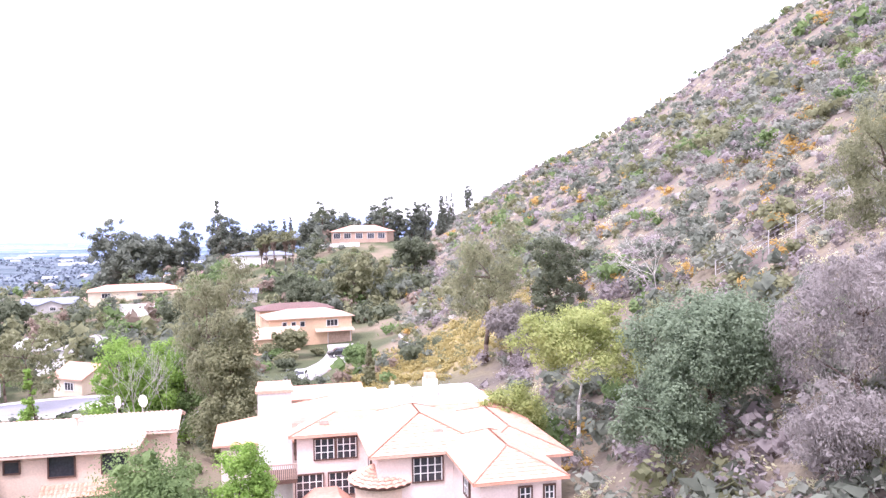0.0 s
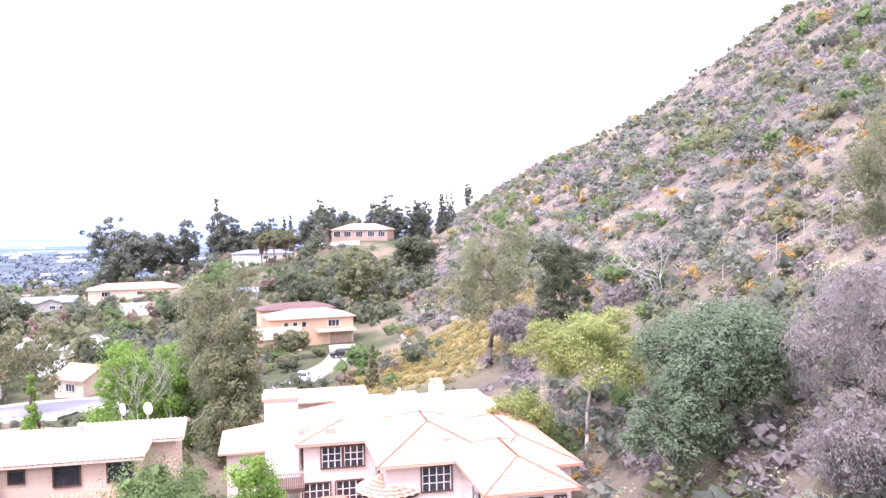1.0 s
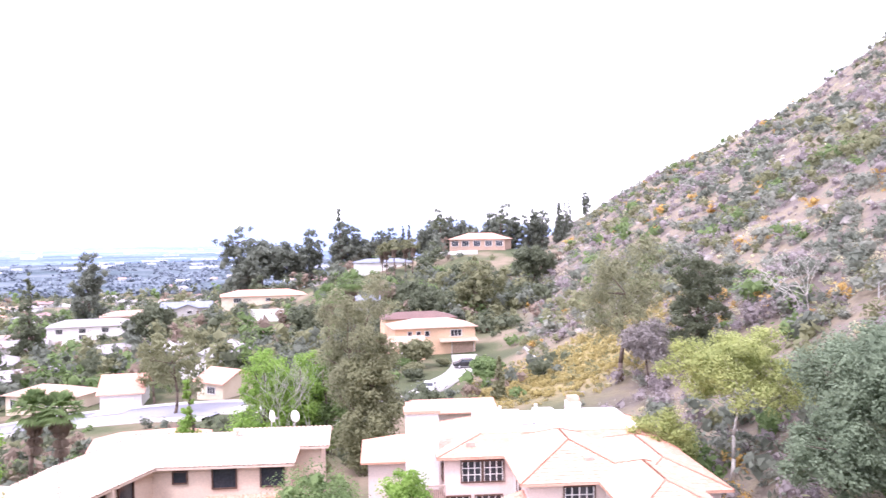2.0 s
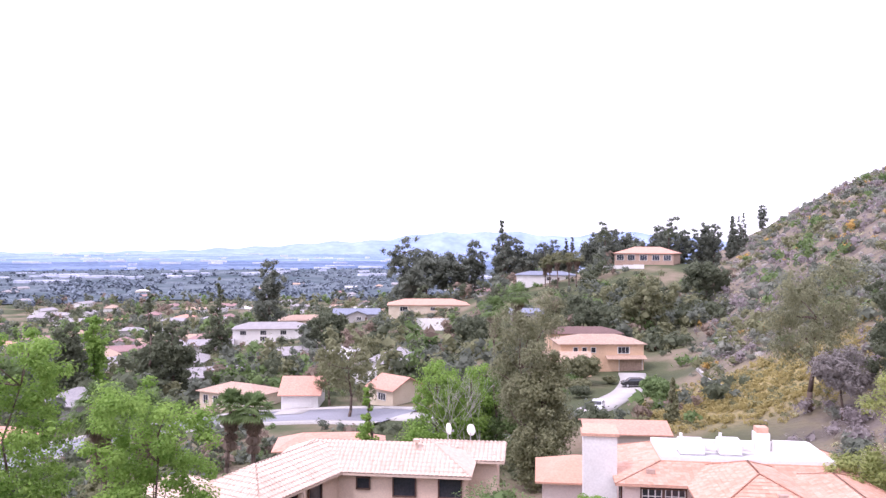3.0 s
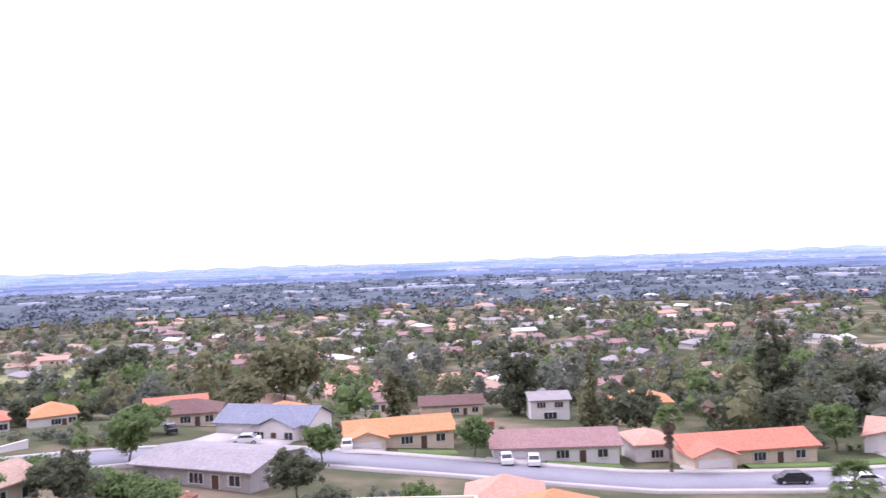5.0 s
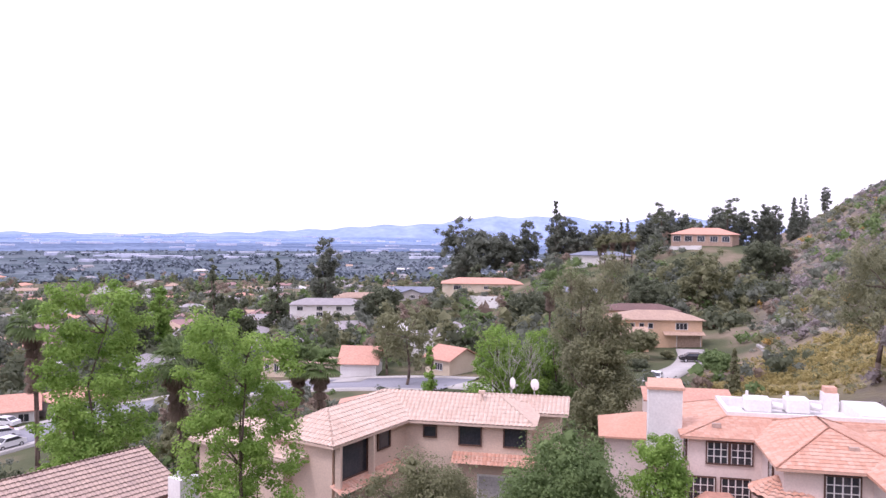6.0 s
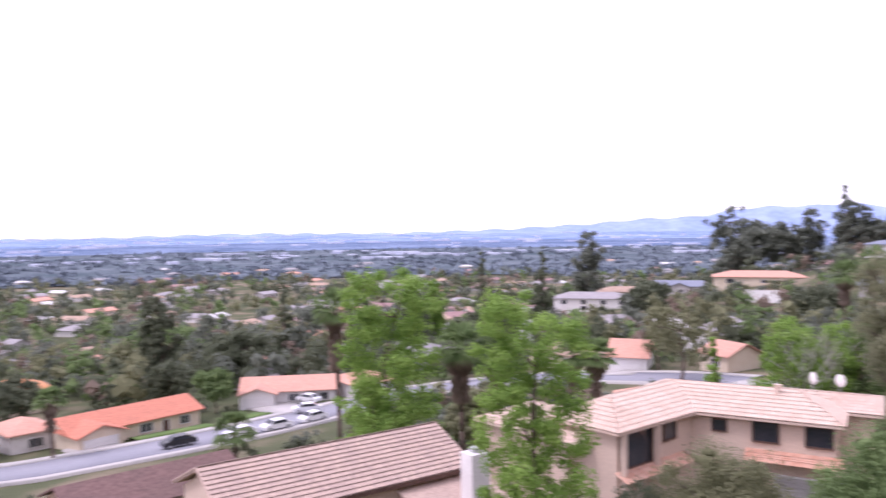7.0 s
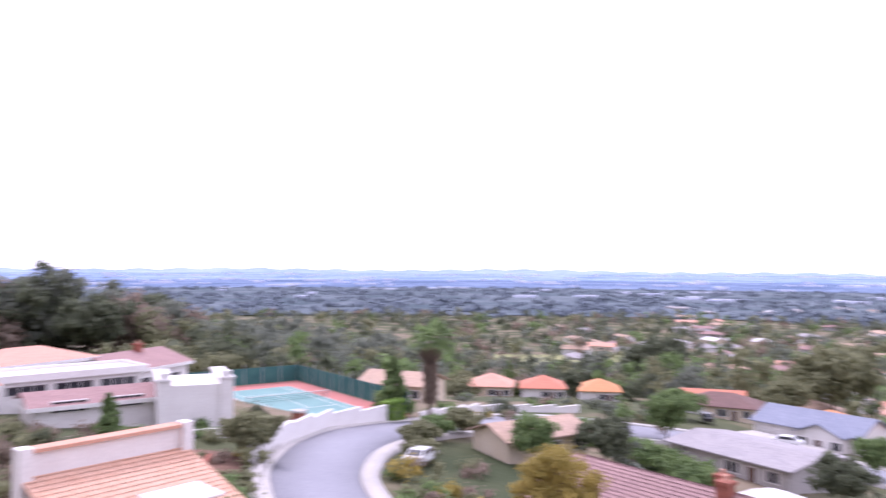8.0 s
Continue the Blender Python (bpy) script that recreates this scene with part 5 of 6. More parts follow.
for n, (x, y, kind, h, w, lm) in enumerate(MID):
    far = math.hypot(x, y)
    size = 0.2 if far < 80 else 0.28 if far < 160 else 0.42 if far < 280 else 0.6
    key = (kind, lm.name, size, far > 280, n % 2, round(2 * w / h, 0))
    if key not in KINDS:
        # past 280 m dark crowns take the leaf colour paled for haze
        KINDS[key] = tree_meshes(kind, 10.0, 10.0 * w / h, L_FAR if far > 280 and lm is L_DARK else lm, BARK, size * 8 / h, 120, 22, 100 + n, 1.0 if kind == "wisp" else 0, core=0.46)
    words = {"round": "rounded", "tall": "tall", "cone": "narrow pointed", "wisp": "wispy"}[kind]
    tone = lm.name.replace("_leaf", "").replace("_", " ")
    ob = thing("tree", x, y, gz(x, y), n * 77 % 360, f"{words} {tone} tree standing among the houses", "tree", "garden trees")
    for nm, me in zip(("trunk", "crown"), KINDS[key]):
        part(nm, me, ob)
    ob.scale = (h / 10, h / 10, h / 10)


def scatter(count, draw, r):
    """Spots drawn at random, kept where draw says so."""
    out = []
    while len(out) < count:
        p = draw(r)
        if p is not None:
            out.append(p)
    return np.array(out)


def stuff(name, pts, radius, per, size, leaf_mat, label, r, category="shrubs", core=0.5):
    """Many low plants joined into one object."""
    c = np.column_stack([pts, ground(pts[:, 0], pts[:, 1]) + rough_land(pts[:, 0], pts[:, 1])])
    rad = 1.15 * (radius[0] + (radius[1] - radius[0]) * r.random(len(c)) ** 1.7)
    c[:, 2] += rad * 0.35
    sub = np.repeat(c, 3, 0) + r.normal(size=(3 * len(c), 3)) * np.repeat(rad, 3)[:, None] * np.array([0.5, 0.5, 0.22])
    sizes = np.repeat(np.clip(rad * 0.62 * size, 0.1, 0.6), 3)
    me = foliage(name, sub, np.repeat(rad, 3) * 0.62, per, sizes, leaf_mat, r, core=core)
    return tagged(new(name, me), label, category, kind="stuff")


def on_hill(lo, hi, kind=0, bias=-0.35):
    def draw(r):
        y = lo + (hi - lo) * r.random() ** 1.3
        x = -60 + 260 * r.random() ** 1.1
        s = hill_share(x, y)
        if r.random() > s * s or 0.61 * x + 0.79 * y > 352 or x > 40 + 0.4 * y or bloom_share(x, y) > 0.3:
            return None
        g = noise.noise(Vector((x * 0.06, y * 0.045, 3.0 + 7.7 * kind))) + 0.5 * noise.noise(Vector((x * 0.17, y * 0.14, 1.0 + 5.1 * kind)))
        return (x, y) if g > bias + 0.25 * r.random() else None
    return draw


for kind, (name, mt, label, near_n, far_n, rad, sz, bias) in enumerate((
        ("sage_scrub", L_SAGE, "grey-green sage scrub over the dry hillside", 1000, 700, (0.6, 2.0), 0.21, -0.7),
        ("dry_brush", L_MAUVE, "mauve-grey dry brush over the hillside", 900, 600, (0.5, 2.0), 0.21, -0.7),
        ("straw_tufts", L_STRAW, "straw-coloured dry grass tufts on the hill", 700, 420, (0.3, 1.0), 0.21, -0.1),
        ("golden_shrubs", L_GOLD, "orange-gold flowering shrubs on the slope", 200, 90, (0.6, 1.8), 0.21, 0.12),
        ("green_shrubs", L_MID, "green shrubs on the hillside", 130, 90, (1.0, 3.0), 0.21, 0.0),
        ("olive_shrubs", L_OLIVE, "olive shrubs on the hillside", 420, 340, (0.8, 2.6), 0.21, -0.15),
        ("dark_shrubs", L_FAR, "dark green chaparral shrubs on the hill", 340, 440, (0.8, 2.6), 0.21, -0.15))):
    a = scatter(near_n, on_hill(20, 170, kind, bias), rng)
    b = scatter(far_n, on_hill(150, 470, kind, bias), rng)
    core = 0 if name == "straw_tufts" else 0.42
    stuff(name, a, rad, 30, sz * 0.86, mt, label, rng, core=core)
    stuff(name, b, (rad[0] * 1.5, rad[1] * 1.5), 11, sz * 1.3, mt, label, rng, core=core)


def in_bloom(r):
    x, y = -38 + 34 * r.random(), 96 + 40 * r.random()
    return (x, y) if r.random() < bloom_share(x, y) else None


stuff("mustard_flowers", scatter(900, in_bloom, rng), (0.3, 0.8), 16, 0.4, L_MUST, "yellow flowering mustard covering a slope", rng, core=0)
stuff("mustard_leaves", scatter(260, in_bloom, rng), (0.3, 0.8), 12, 0.4, L_OLIVE, "low green growth among mustard", rng, core=0)


def boulders(pts, lo, hi, r):
    vs, fs = [], []
    for x, y in pts:
        s = lo + (hi - lo) * r.random() ** 3
        z = gz(x, y) + float(rough_land(x, y))
        n = len(vs)
        ring = [(0, 0, 0.75)] + [(math.cos(a), math.sin(a), 0.25) for a in np.arange(0, 6.28, 1.2566)] + [(1.1 * math.cos(a + 0.6), 1.1 * math.sin(a + 0.6), -0.5) for a in np.arange(0, 6.28, 1.2566)]
        vs += [(x + s * p[0] * (0.7 + 0.6 * r.random()), y + s * p[1] * (0.7 + 0.6 * r.random()), z + s * p[2] * (0.7 + 0.6 * r.random())) for p in ring]
        for i in range(5):
            j = (i + 1) % 5
            fs += [(n, n + 1 + i, n + 1 + j), (n + 1 + i, n + 6 + i, n + 1 + j), (n + 1 + j, n + 6 + i, n + 6 + j)]
    tagged(new("boulders", mesh_np("boulders", vs, fs, ROCK)), "pale grey granite boulders strewn over the hill", "rocks", kind="stuff")


boulders(np.concatenate([scatter(450, on_hill(30, 180), rng), scatter(800, on_hill(150, 470), rng)]), 0.2, 1.15, rng)

# valley woods: far too many to count
TAKEN = [p for x, y in PLOTS for p in [(x + (-9 - x) * f / math.hypot(x + 9, y + 3), y + (-3 - y) * f / math.hypot(x + 9, y + 3)) for f in (0, 12, 24, 36)]]
TAKEN += [(-139, 234), (-134, 222), (-128, 208)]


YARDS = PLOTS + [(x, y) for x, y, *_ in ((-46, 145), (-45, 135), (-44.5, 124), (-45, 150), (-139, 232))]


def road_gap(x, y):
    return min(math.hypot(x - px, y - py) for px, py in WEST + CURVE)


def in_valley(lo, hi, a0, a1, gap=14, clear=None):
    def draw(r):
        d, a = lo + (hi - lo) * r.random() ** 1.1, radians(a0 + (a1 - a0) * r.random())
        x, y = -9 - d * math.sin(a), -3 + d * math.cos(a)
        if hill_share(x, y) > 0.4 or road_gap(x, y) < 11 or math.hypot(x + 76.5, y + 92.5) < 21 or math.hypot(x + 330, y + 215) < 55:
            return None
        if any((x - px) ** 2 + (y - py) ** 2 < gap * gap for px, py in (TAKEN if clear is None else clear)):
            return None
        return (x, y)
    return draw


FARKINDS = []
for lm, rc, wc in ((GREY_ROOF, GREYWALL, "grey"), (TAN_ROOF, WHITE, "tan"), (GREY_ROOF, WHITE, "grey"), (SALMON_ROOF, CREAM, "salmon"), (MAUVE_ROOF, GREYWALL, "mauve-brown"), (FLATROOF, CREAM, "white")):
    FARKINDS.append((lm, rc, wc))
spots = []
draw, beyond = in_valley(165, 760, 20, 125, 24), in_valley(700, 1150, 15, 120, 24)
while len(spots) < 330:
    p = (draw if len(spots) < 260 else beyond)(rng)
    if p and all((p[0] - q[0]) ** 2 + (p[1] - q[1]) ** 2 < 1 or (p[0] - q[0]) ** 2 + (p[1] - q[1]) ** 2 > 19**2 for q in spots):
        spots.append(p)
PROTO = {}
for i, (x, y) in enumerate(spots):
    k = int(rng.choice([0, 1, 2, 3, 4, 4, 1, 2, 0, 5]))
    lm, wallm, word = FARKINDS[k]
    turn = float(rng.choice([20, 35, 110, 125, 60])) + rng.normal() * 4
    key = (k, i % 2)
    m = pose(x, y, gz(x, y), 0, 0, turn)
    if key not in PROTO:
        L = 17 + 3 * (i % 3)
        h = plain_house((0, 0), (L, 0), 10.5, 3.1, "hip" if i % 2 else "gable", 0.36, lm, wallm, f"distant {word}-roofed house among trees", W1, group="houses of the suburb")
        h.matrix_basis = m
        PROTO[key] = h
    else:
        copy_thing(PROTO[key], m)
TAKEN += spots


def woods(name, pts, hgt, wid, per, size, leaf_mat, label, r, tiers=6):
    c = np.column_stack([pts, ground(pts[:, 0], pts[:, 1])])
    h = hgt[0] + (hgt[1] - hgt[0]) * r.random(len(c)) ** 1.5
    w = wid[0] + (wid[1] - wid[0]) * r.random(len(c))
    sub, rad = [], []
    for k in range(tiers):
        f = (k + 0.6) / tiers
        o = r.normal(size=(len(c), 3)) * 0.28 * w[:, None] * np.array([1, 1, 0])
        sub.append(c + o + np.array([0, 0, 1]) * (h * (0.25 + 0.7 * f))[:, None])
        rad.append(w * (0.45 - 0.25 * abs(f - 0.45)))
    me = foliage(name, np.concatenate(sub), np.concatenate(rad), per, size, leaf_mat, r, core=0.42)
    tagged(new(name, me), label, "trees", kind="stuff")


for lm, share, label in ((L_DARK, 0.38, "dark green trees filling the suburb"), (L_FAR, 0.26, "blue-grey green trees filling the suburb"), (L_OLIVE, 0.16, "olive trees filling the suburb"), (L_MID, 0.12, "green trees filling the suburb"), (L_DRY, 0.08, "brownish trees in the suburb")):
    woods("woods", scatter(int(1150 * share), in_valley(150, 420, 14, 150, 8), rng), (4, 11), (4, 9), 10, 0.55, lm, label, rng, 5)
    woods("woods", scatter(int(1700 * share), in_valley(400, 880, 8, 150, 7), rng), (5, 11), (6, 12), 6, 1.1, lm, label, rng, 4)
    woods("woods", scatter(int(420 * share), in_valley(150, 420, 112, 150, 13), rng), (3, 7.5), (5, 11), 12, 0.5, lm, label, rng, 5)
    woods("hedges", scatter(int(620 * share), in_valley(95, 340, 8, 60, 9.5, YARDS), rng), (0.9, 2.6), (2.2, 5.5), 9, 0.34, lm, "low garden shrubs between the houses", rng, 3)
    woods("hedges", scatter(int(480 * share), in_valley(40, 160, 22, 145, 7), rng), (0.8, 2.4), (1.5, 3.5), 12, 0.17, lm, "low garden shrubs between the houses", rng, 4)
    woods("woods", scatter(int(110 * share), lambda r: (lambda x, y: (x, y) if hill_share(x, y) < 0.9 and all((x - p) ** 2 + (y - q) ** 2 > 90 for p, q in TAKEN) else None)(-125 + 110 * r.random(), 180 + 120 * r.random()), rng), (2, 5), (4, 9), 16, 0.6, lm, "trees on the slope below the hilltop house", rng)
# beyond 840 m the foliage colour is shifted to blue-grey to stand for haze
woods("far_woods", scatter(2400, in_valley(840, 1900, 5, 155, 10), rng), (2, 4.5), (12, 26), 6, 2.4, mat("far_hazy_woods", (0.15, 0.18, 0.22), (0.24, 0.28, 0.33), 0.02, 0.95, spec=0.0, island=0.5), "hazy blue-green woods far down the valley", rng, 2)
hedge_line = np.array([(-102 + 15 * f + rng.normal() * 0.8, -62 + 24 * f + rng.normal() * 0.8) for f in rng.random(60)])
woods("hedge", hedge_line, (1.2, 2.6), (2.0, 3.2), 26, 0.22, L_MID, "long green hedge behind the roofs", rng)
woods("woods", scatter(80, lambda r: (-165 + 105 * r.random(), -215 + 50 * r.random()), rng), (9, 17), (7, 13), 22, 0.7, L_FAR, "tall dark trees behind the townhouses", rng)
woods("woods", scatter(60, lambda r: (-150 + 75 * r.random(), -150 + 28 * r.random()), rng), (2.5, 5), (5, 9), 26, 0.45, L_OLIVE, "olive-green orchard trees behind the tennis court", rng)
for lm, n in ((L_FAR, 26), (L_OLIVE, 16), (L_MID, 14)):
    woods("woods", scatter(n, in_valley(185, 340, 52, 122, 9), rng), (9, 17), (6, 11), 40, 0.65, lm, "taller trees behind the street's houses", rng, 8)
# a long belt of tall dark trees behind the townhouses, lower towards the valley
for lo, hi, lm, tall in ((0.0, 0.45, L_FAR, (11, 19)), (0.0, 0.55, L_DRY, (9, 15)), (0.3, 1.0, L_FAR, (8, 14)), (0.4, 1.05, L_OLIVE, (6, 11))):
    belt = np.array([(-58 - 84 * f + rng.normal() * 5, -186 + 44 * f + rng.normal() * 5) for f in lo + (hi - lo) * rng.random(17)])
    woods("woods", belt, tall, (6, 10), 50, 0.5, lm, "belt of tall dark trees behind the townhouses", rng, 8)


def verge(r):
    """A spot in the front gardens along the curving street."""
    x, y = -98 + 62 * r.random(), -82 + 52 * r.random()
    g = min(math.hypot(x - px, y - py) for px, py in BEND)
    return (x, y) if 6.0 < g < 15 and math.hypot(x + 76.5, y + 92.5) > 19 and all((x - px) ** 2 + (y - py) ** 2 > 64 for px, py in PLOTS) else None


BEND = [(a[0] + (b[0] - a[0]) * f, a[1] + (b[1] - a[1]) * f) for a, b in zip(CURVE, CURVE[1:]) for f in (0, 0.25, 0.5, 0.75)] + CURVE[-1:]
for lm, n in ((L_OLIVE, 34), (L_MID, 34), (L_DRY, 14), (L_AUTUMN, 8)):
    woods("garden_shrubs", scatter(n, verge, rng), (0.5, 1.9), (1.2, 2.8), 26, 0.17, lm, "low shrubs in the front gardens", rng, 4)


for lm, n in ((L_OLIVE, 34), (L_DRY, 26), (L_DARK, 24)):
    woods("garden_shrubs", scatter(n, lambda r: (-43 + 24 * r.random(), -77 + 20 * r.random()), rng), (0.7, 2.0), (1.6, 3.4), 24, 0.17, lm, "dark shrubs filling the gardens of the townhouses", rng, 4)


# ---- distance: valley floor, far towns and mountains, haze painted into their colours ----
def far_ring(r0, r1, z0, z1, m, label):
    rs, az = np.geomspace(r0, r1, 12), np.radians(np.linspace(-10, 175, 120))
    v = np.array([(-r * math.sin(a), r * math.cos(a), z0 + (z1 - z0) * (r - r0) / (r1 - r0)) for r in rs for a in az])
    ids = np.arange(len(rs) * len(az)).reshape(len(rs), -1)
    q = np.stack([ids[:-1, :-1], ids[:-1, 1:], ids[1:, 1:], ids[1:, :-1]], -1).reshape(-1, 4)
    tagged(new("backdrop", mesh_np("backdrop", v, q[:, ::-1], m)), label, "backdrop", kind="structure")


def far_floor():
    # each ring bluer and paler than the last: aerial haze put into base colours
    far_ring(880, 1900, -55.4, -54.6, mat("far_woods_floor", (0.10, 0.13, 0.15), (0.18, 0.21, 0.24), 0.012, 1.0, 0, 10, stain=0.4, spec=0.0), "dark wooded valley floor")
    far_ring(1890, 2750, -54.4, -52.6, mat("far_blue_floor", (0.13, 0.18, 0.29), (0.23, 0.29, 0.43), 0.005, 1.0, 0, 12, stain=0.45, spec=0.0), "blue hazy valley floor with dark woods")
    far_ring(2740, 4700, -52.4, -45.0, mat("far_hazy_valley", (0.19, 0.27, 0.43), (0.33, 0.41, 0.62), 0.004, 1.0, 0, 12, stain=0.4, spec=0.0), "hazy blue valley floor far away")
    s = Shape()
    r = np.random.default_rng(21)
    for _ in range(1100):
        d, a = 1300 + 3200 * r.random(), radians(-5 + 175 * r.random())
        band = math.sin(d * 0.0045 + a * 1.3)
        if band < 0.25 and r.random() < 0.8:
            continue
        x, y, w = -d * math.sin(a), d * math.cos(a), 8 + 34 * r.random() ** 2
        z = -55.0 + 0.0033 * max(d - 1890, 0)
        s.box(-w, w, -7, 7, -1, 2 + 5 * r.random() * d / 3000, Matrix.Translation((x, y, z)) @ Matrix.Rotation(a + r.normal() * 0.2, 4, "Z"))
    # white roofs with a blue cast: haze mixed into their colour
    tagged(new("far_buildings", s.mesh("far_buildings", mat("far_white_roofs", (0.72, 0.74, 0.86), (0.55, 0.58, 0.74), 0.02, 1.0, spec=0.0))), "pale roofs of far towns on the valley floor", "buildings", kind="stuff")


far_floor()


def mountains():
    az = np.linspace(-15, 180, 400)

    def crest(a):
        return -34 + 105 * np.exp(-((a - 26) / 6.5) ** 2) + 115 * np.exp(-((a - 14) / 7) ** 2) + 50 * np.exp(-((a - 36) / 7) ** 2) + 8 * np.sin(a * 0.9) * np.exp(-((a - 20) / 18) ** 2) + 5 * np.sin(a * 2.3) + 4 * np.sin(a * 0.31) - 6 * step(60, 85, a) + 13 * step(95, 125, a)
    top = crest(az)
    rows = []
    for f, d in ((0, 4350), (0.6, 4480), (1.0, 4600)):
        rows.append(np.column_stack([-d * np.sin(np.radians(az)), d * np.cos(np.radians(az)), -50 + f * (top + 50)]))
    v = np.concatenate(rows)
    n = len(az)
    q = np.array([(k * n + i, k * n + i + 1, (k + 1) * n + i + 1, (k + 1) * n + i) for k in range(2) for i in range(n - 1)])
    # the pale blue is distance haze, painted as the mountains' own colour
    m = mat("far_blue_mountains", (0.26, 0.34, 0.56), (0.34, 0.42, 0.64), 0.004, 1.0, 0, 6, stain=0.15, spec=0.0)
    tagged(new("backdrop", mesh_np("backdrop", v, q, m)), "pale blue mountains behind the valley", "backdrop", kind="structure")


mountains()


# ---- walls, court, cars and small things ----
def wall_run(name, line, high, thick, material, label, category="wall", coping=True):
    ob = tagged(new(name), label, category)
    for (x0, y0), (x1, y1) in zip(line, line[1:]):
        n = max(1, int(math.hypot(x1 - x0, y1 - y0) / 4))
        for i in range(n):
            ax, ay = x0 + (x1 - x0) * i / n, y0 + (y1 - y0) * i / n
            bx, by = x0 + (x1 - x0) * (i + 1) / n, y0 + (y1 - y0) * (i + 1) / n
            z = min(gz(ax, ay), gz(bx, by))
            l, t = math.hypot(bx - ax, by - ay), math.degrees(math.atan2(by - ay, bx - ax))
            p = part("panel", Shape().box(0, l, -thick / 2, thick / 2, -1, high), ob, m=pose(ax, ay, z, 0, 0, t), material=material)
            if coping:
                part("coping", Shape().box(0, l, -thick / 2 - 0.06, thick / 2 + 0.06, high, high + 0.1), p, material=material)
    return ob


wall_run("garden_wall", [(-49.5, -61.5), (-58, -67), (-67, -71.8), (-77, -73.4)], 2.2, 0.3, WHITE, "white garden wall along the curving street")
wall_run("garden_wall", [(-147, 236.6), (-131.6, 232)], 4.0, 0.4, WHITE, "high white retaining wall below a house")
wall_run("balustrade", [(-108, 320), (-86, 316)], 1.6, 0.3, WHITE, "white terrace balustrade of the hilltop house")
wall_run("garden_wall", [(-36, 150), (-31, 132), (-27.5, 124)], 0.8, 0.3, CONCRETE, "pale concrete kerb wall curving beside the drive")
wall_run("garden_wall", [(-84, -74.5), (-100, -78), (-118, -72)], 1.2, 0.3, WHITE, "low white wall beside the street")


def clipped_hedge(x, y, turn, l, w, h):
    """A hedge cut square, leafy on every side."""
    r = np.random.default_rng(41)
    ob = thing("clipped_hedge", x, y, gz(x, y), turn, "square-clipped bright green hedge beside the street", "hedge")
    c = np.array([(-l / 2 + l * r.random(), -w / 2 + w * r.random(), h * r.random()) for _ in range(260)])
    k = r.integers(0, 3, 260)
    half = np.array([l / 2, w / 2, h / 2])
    mid = np.array([0, 0, h / 2])
    side = np.where(r.random(260) < 0.5, -1, 1)
    for i in range(260):
        if k[i] < 2:
            c[i, k[i]] = mid[k[i]] + side[i] * half[k[i]] * 0.93
        else:
            c[i, 2] = h * 0.96
    part("leaves", foliage("leaves", c, np.full(260, 0.3), 14, 0.11, L_BRIGHT, r), ob)
    part("twigs", Shape().box(-l / 2 + 0.1, l / 2 - 0.1, -w / 2 + 0.1, w / 2 - 0.1, -0.3, h - 0.1).mesh("twigs", L_MID, 0.1), ob)


clipped_hedge(-78.5, -73.8, 10, 3.0, 1.6, 2.7)


def gate_pier(x, y):
    ob = thing("gate_pier", x, y, gz(x, y), 25, "brick pier at the end of a white wall", "gate pier")
    part("shaft", Shape().box(-0.55, 0.55, -0.55, 0.55, -0.5, 2.3), ob, material=BRICK)
    part("cap", Shape().box(-0.65, 0.65, -0.65, 0.65, 2.3, 2.5), ob, material=CONCRETE)


gate_pier(-61.5, -70.4)


def fence_posts():
    ob = tagged(new("fence"), "wire fence with grey posts on the hillside", "fence")
    for i in range(9):
        x, y = 10.5 + i * 2.4, 78.5 - i * 0.4
        part("post", Shape().tube((0, 0, -0.5), (0, 0, 2.0), 0.05, 0.05, 6), ob, m=pose(x, y, gz(x, y)), material=GREYWALL)
    wires = Shape()
    for i in range(8):
        x0, y0, x1, y1 = 10.5 + i * 2.4, 78.5 - i * 0.4, 10.5 + (i + 1) * 2.4, 78.5 - (i + 1) * 0.4
        for h in (0.5, 1.0, 1.5, 1.95):
            wires.tube((x0, y0, gz(x0, y0) + h), (x1, y1, gz(x1, y1) + h), 0.012, 0.012, 4)
    part("wire", wires, ob, material=STEEL)


fence_posts()


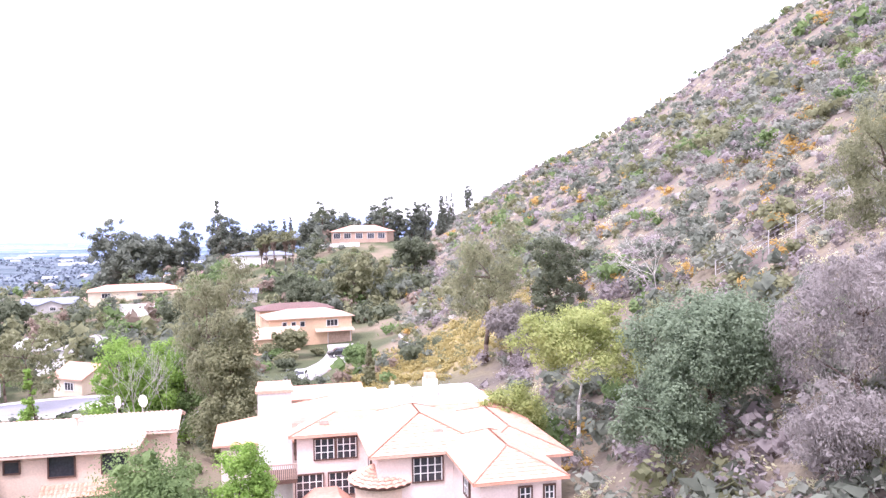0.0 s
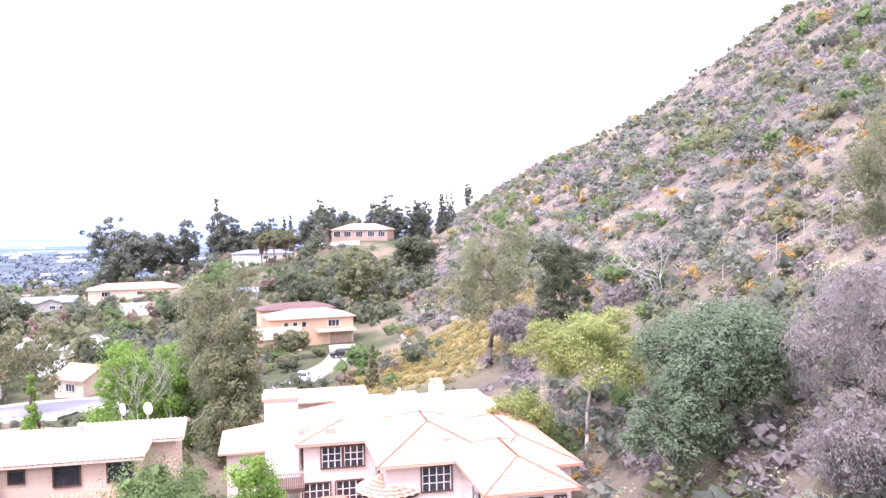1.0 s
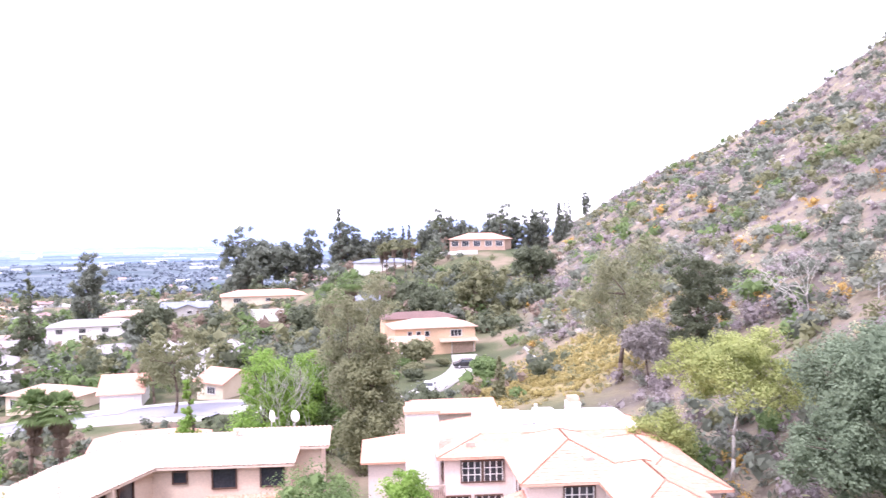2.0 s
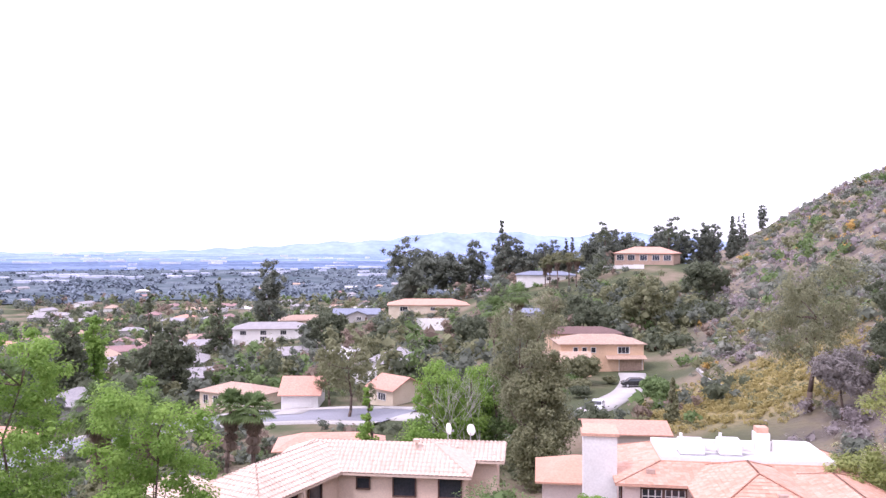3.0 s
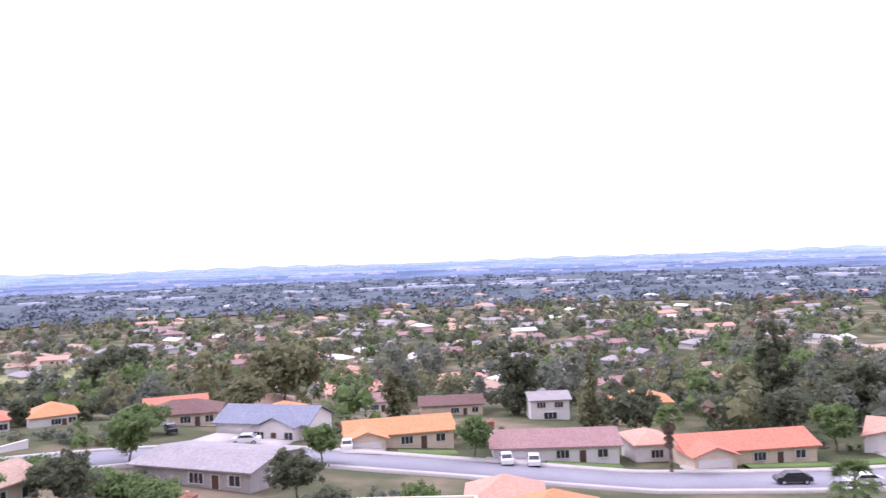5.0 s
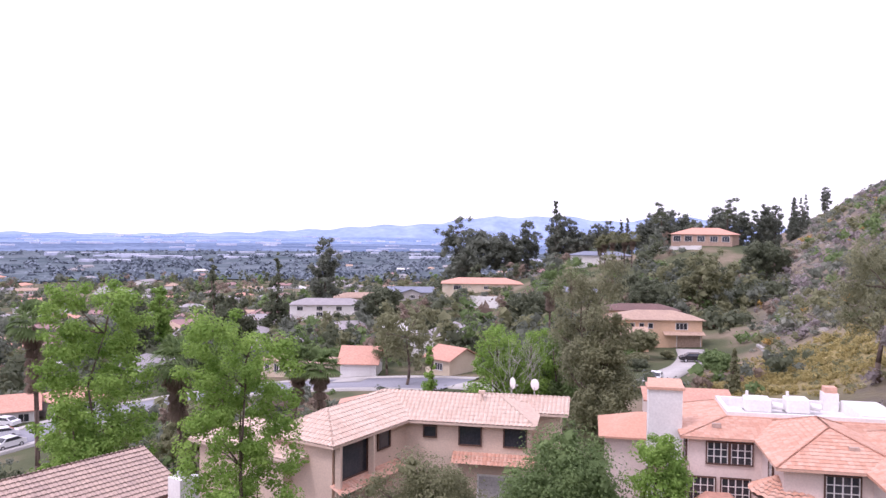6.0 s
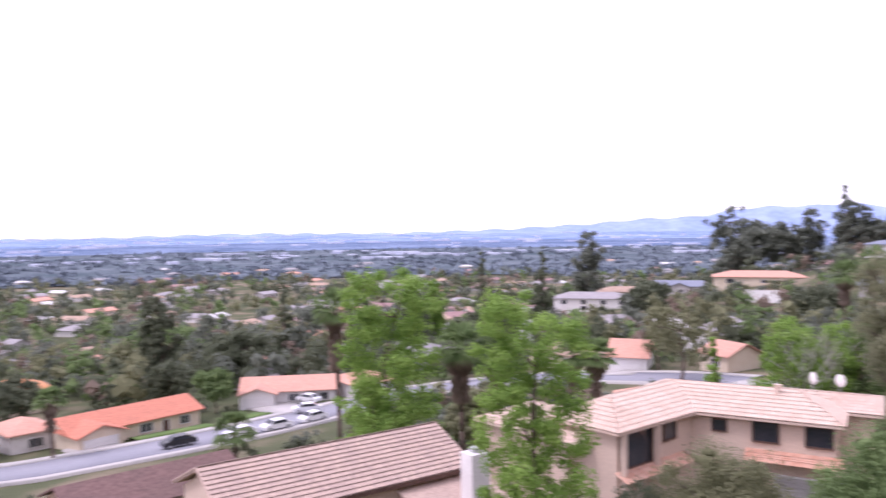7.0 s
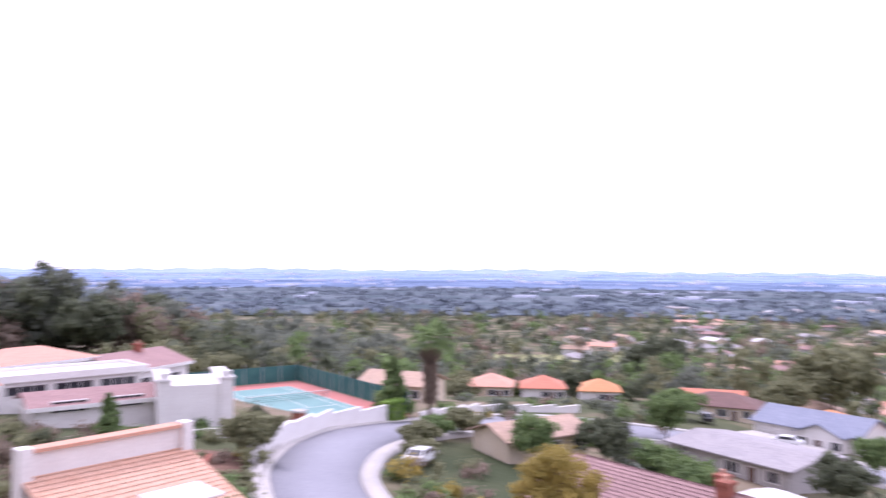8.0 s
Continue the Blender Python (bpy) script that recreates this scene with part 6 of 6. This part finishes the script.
def tennis_court():
    c = thing("tennis_court", -76.5, -92.5, gz(-73, -80) + 0.1, 78, "green tennis court with a red border and white lines", "tennis court")
    part("border", Shape().box(-16.5, 16.5, -9, 9, -4, 0.0), c, "red court border", material=COURTRED)
    part("surface", Shape().box(-11.9, 11.9, -5.5, 5.5, 0, 0.02), c, material=COURT)
    ln = Shape()
    for y in (-5.48, -4.11, 4.11, 5.48):
        ln.box(-11.88, 11.88, y - 0.05, y + 0.05, 0.02, 0.03)
    for x in (-11.85, -6.4, 6.4, 11.85):
        ln.box(x - 0.05, x + 0.05, -5.4 if abs(x) > 7 else -4.06, 5.4 if abs(x) > 7 else 4.06, 0.031, 0.036)
    ln.box(-6.3, 6.3, -0.05, 0.05, 0.037, 0.041)
    part("lines", ln, c, material=WHITE)
    mesh = Shape()
    for i in range(49):
        mesh.box(-0.01, 0.01, -6 + 0.25 * i - 0.012, -6 + 0.25 * i + 0.012, 0.1, 0.93)
    for k in range(4):
        mesh.box(-0.008, 0.008, -6, 6, 0.12 + 0.24 * k, 0.144 + 0.24 * k)
    net = part("net", mesh, c, material=SCREEN)
    part("net_tape", Shape().box(-0.03, 0.03, -6, 6, 0.93, 1.0), net, "white tape", material=WHITE)
    part("net_posts", Shape().tube((0, -6.1, 0), (0, -6.1, 1.1), 0.05, 0.05).tube((0, 6.1, 0), (0, 6.1, 1.1), 0.05, 0.05), net, material=STEEL)
    f = thing("court_fence", -76.5, -92.5, gz(-73, -80) + 0.1, 78, "tall court fence hung with dark green windscreen", "fence")
    for i in range(12):
        x = -16.5 + 3 * i
        part("post", Shape().tube((x, 9, 0), (x, 9, 3.2), 0.05, 0.05), f, material=STEEL)
        if i < 11:
            part("windscreen", Shape().box(x + 0.06, x + 2.94, 8.97, 9.03, 0.1, 2.6), f, material=SCREEN)
    for i in range(7):
        y = -9 + 3 * i
        part("post", Shape().tube((-16.5, y, 0), (-16.5, y, 3.2), 0.05, 0.05), f, material=STEEL)
        if i < 6:
            part("windscreen", Shape().box(-16.53, -16.47, y + 0.06, y + 2.94, 0.1, 2.6), f, material=SCREEN)


tennis_court()


def white_block():
    h = thing("house", -49.0, -76.6, gz(-52, -78), 155, "white stucco building with stepped gable walls", "house")
    F = -2
    part("wall", Shape().box(0, 7.1, 0, 8, F, 4.7), h, material=WHITE)
    for x in (-0.1, 5.9):
        part("buttress", Shape().box(x, x + 1.3, -0.3, 8.3, F, 5.2).box(x - 0.1, x + 1.4, -0.4, 8.4, 5.2, 5.4), h, material=WHITE)
        part("pier_cap", Shape().box(x + 0.2, x + 1.1, -0.2, 0.7, 5.4, 6.0), h, material=WHITE)
    part("terrace_wall", Shape().box(0.5, 7.0, -3.4, -3.1, F, 0.9).box(0.5, 0.8, -3.1, -0.3, F, 0.9), h, material=WHITE)


white_block()


def orange_block():
    h = thing("house", -27.5, -43.5, 0, 183, "house with an orange tile roof below a white parapet", "house")
    part("wall", Shape().box(0, 9.6, 0.5, 6.6, -20, -14.6), h, material=WHITE)
    roof(h, [[(9.9, -2.2, -15.2), (-0.3, -2.2, -15.2), (-0.3, 6.0, -12.3), (9.9, 6.0, -12.3)]], PEACH_TILE, dict(cw=0.34, rw=0.45, barrel=0.06, lap=0.03), "orange barrel tiles")
    part("parapet", Shape().box(-0.4, 10.0, 6.0, 6.5, -14, -10.9).box(-0.5, 0.2, 5.6, 6.6, -14, -10.6).box(9.4, 10.1, 5.6, 6.6, -14, -10.6), h, "white parapet wall with a tiled top", material=WHITE)
    part("coping", Shape().box(0.25, 9.35, 5.7, 6.8, -10.9, -10.7), h, material=TERRA)
    part("skylight", Shape().slab([(5.0, 0.6, -14.0), (9.0, 0.6, -14.0), (8.2, 2.2, -13.4), (4.4, 2.2, -13.4)], 0.12), h, material=WHITE)


orange_block()
SLITS = (("w", 0.3, 3.2, 1.0, 1.9), ("w", 0.72, 3.2, 1.0, 1.9))
plain_house((-38.6, -81.5), (-51, -79.2), 8, 2.6, "gable", 0.25, MAUVE_ROOF, WHITE, "white townhouse with a mauve roof and long windows", SLITS, fascia=True)
plain_house((-26.5, -79.5), (-36.8, -82.5), 9, 3.4, "gable", 0.25, SALMON_ROOF, WHITE, "white townhouse with a pinkish roof", SLITS, fascia=True)
plain_house((-39, -91.5), (-55, -90.5), 7, 4.2, "flat", 0, FLATROOF, WHITE, "white flat-roofed townhouse with a band of windows", (("w", 0.2, 4.0, 0.9, 2.5), ("w", 0.5, 4.0, 0.9, 2.5), ("w", 0.8, 4.0, 0.9, 2.5)))
plain_house((-41, -100), (-55, -103), 10, 4.6, "hip", 0.3, SALMON_ROOF, WHITE, "white townhouse with a salmon roof and parapets", SLITS, fascia=True)
plain_house((-55.5, -98), (-68, -103), 11, 4.2, "gable", 0.32, MAUVE_ROOF, WHITE, "white townhouse with a mauve-pink gable roof", SLITS, chim=(0.6, 0.45), fascia=True)
plain_house((-29, -97), (-40, -101), 10, 4.8, "hip", 0.28, SALMON_ROOF, WHITE, "white townhouse with a pink hip roof", SLITS, fascia=True)
wall_run("garden_wall", [(-38, -55), (-43, -58.5), (-46.5, -63)], 0.7, 0.3, BRICK, "low brick terrace wall in a planting bed")
wall_run("garden_wall", [(-44.5, -53.5), (-49, -59), (-55, -65)], 0.6, 0.3, CONCRETE, "low pale kerb wall beside the bed")


def car(x, y, turn, paint, label, size=1.0, name="car"):
    ob = thing(name, x, y, gz(x, y) + 0.3, turn, label, "car", "parked cars")
    s = Shape()
    prof = [(-2.25, 0.35), (-2.3, 0.75), (-1.95, 0.95), (-1.45, 1.02), (-0.75, 1.5), (0.95, 1.52), (1.75, 1.05), (2.2, 0.95), (2.28, 0.4)]
    n = len(prof)
    for sd in (-0.88, 0.88):
        s.poly(*[(px, sd * (0.84 if pz > 1.3 else 1), pz) for px, pz in (prof if sd > 0 else prof[::-1])])
    for i in range(n):
        j = (i + 1) % n
        a, b = prof[i], prof[j]
        ka, kb = (0.84 if a[1] > 1.3 else 1), (0.84 if b[1] > 1.3 else 1)
        s.poly((a[0], -0.88 * ka, a[1]), (b[0], -0.88 * kb, b[1]), (b[0], 0.88 * kb, b[1]), (a[0], 0.88 * ka, a[1]))
    body = part("body", s.mesh("body", paint), ob)
    part("windscreen", Shape().poly((-1.40, -0.74, 1.08), (-0.80, -0.68, 1.50), (-0.80, 0.68, 1.50), (-1.40, 0.74, 1.08)), body, material=GLASS, m=pose(-0.02, 0, 0.012))
    part("rear_window", Shape().poly((1.0, -0.68, 1.50), (1.0, 0.68, 1.50), (1.68, 0.74, 1.10), (1.68, -0.74, 1.10)), body, material=GLASS, m=pose(0.012, 0, 0.012))
    for sd in (-1, 1):
        part("side_window", Shape().poly((-1.2, sd * 0.875, 1.08), (1.5, sd * 0.875, 1.08), (0.95, sd * 0.76, 1.45), (-0.72, sd * 0.76, 1.45)), body, material=GLASS, m=pose(0, sd * 0.012, 0))
    for wx in (-1.4, 1.4):
        for sd in (-0.8, 0.8):
            w = part("wheel", Shape().tube((wx, sd - 0.11, 0.33), (wx, sd + 0.11, 0.33), 0.33, 0.33, 14), ob, material=TYRE)
            part("rim", Shape().tube((wx, sd - 0.12, 0.33), (wx, sd + 0.12, 0.33), 0.19, 0.19, 10), w, material=STEEL)
    ob.scale = (size, size, size)
    return ob


car(-45.2, 140.5, 25, BLACKCAR, "black car parked on the pale driveway", 1.1)
car(-44.0, 113, 100, WHITECAR, "white car on the lower driveway")
for x, y, t in ((-111.3, 41, 92), (-111.5, 46.5, 92), (-112.6, 53, 100), (-121.5, 57, 70), (-124.5, -3.5, 5), (-124.6, 0.5, 0), (-130, -28, 10), (-64.5, -55.5, 20), (-131.5, 63, 20), (-130, -44, 95)):
    car(x, y, t, WHITECAR, "white car parked by the street")
car(-113.2, 33, 90, BLACKCAR, "dark car parked at the kerb")
car(-139, -60, 30, BLACKCAR, "dark car parked beside a house")


def field():
    pts = [(-300, -150), (-420, -230), (-360, -300), (-255, -215)]
    m = mat("mown_field", (0.24, 0.26, 0.11), (0.32, 0.32, 0.16), 0.03, 0.95, 0, 8)
    tagged(new("field", Shape().slab([(x, y, gz(x, y) + 0.8) for x, y in pts], 1.5).mesh("field", m)), "pale green mown field beyond the roofs", "field", kind="structure")


field()
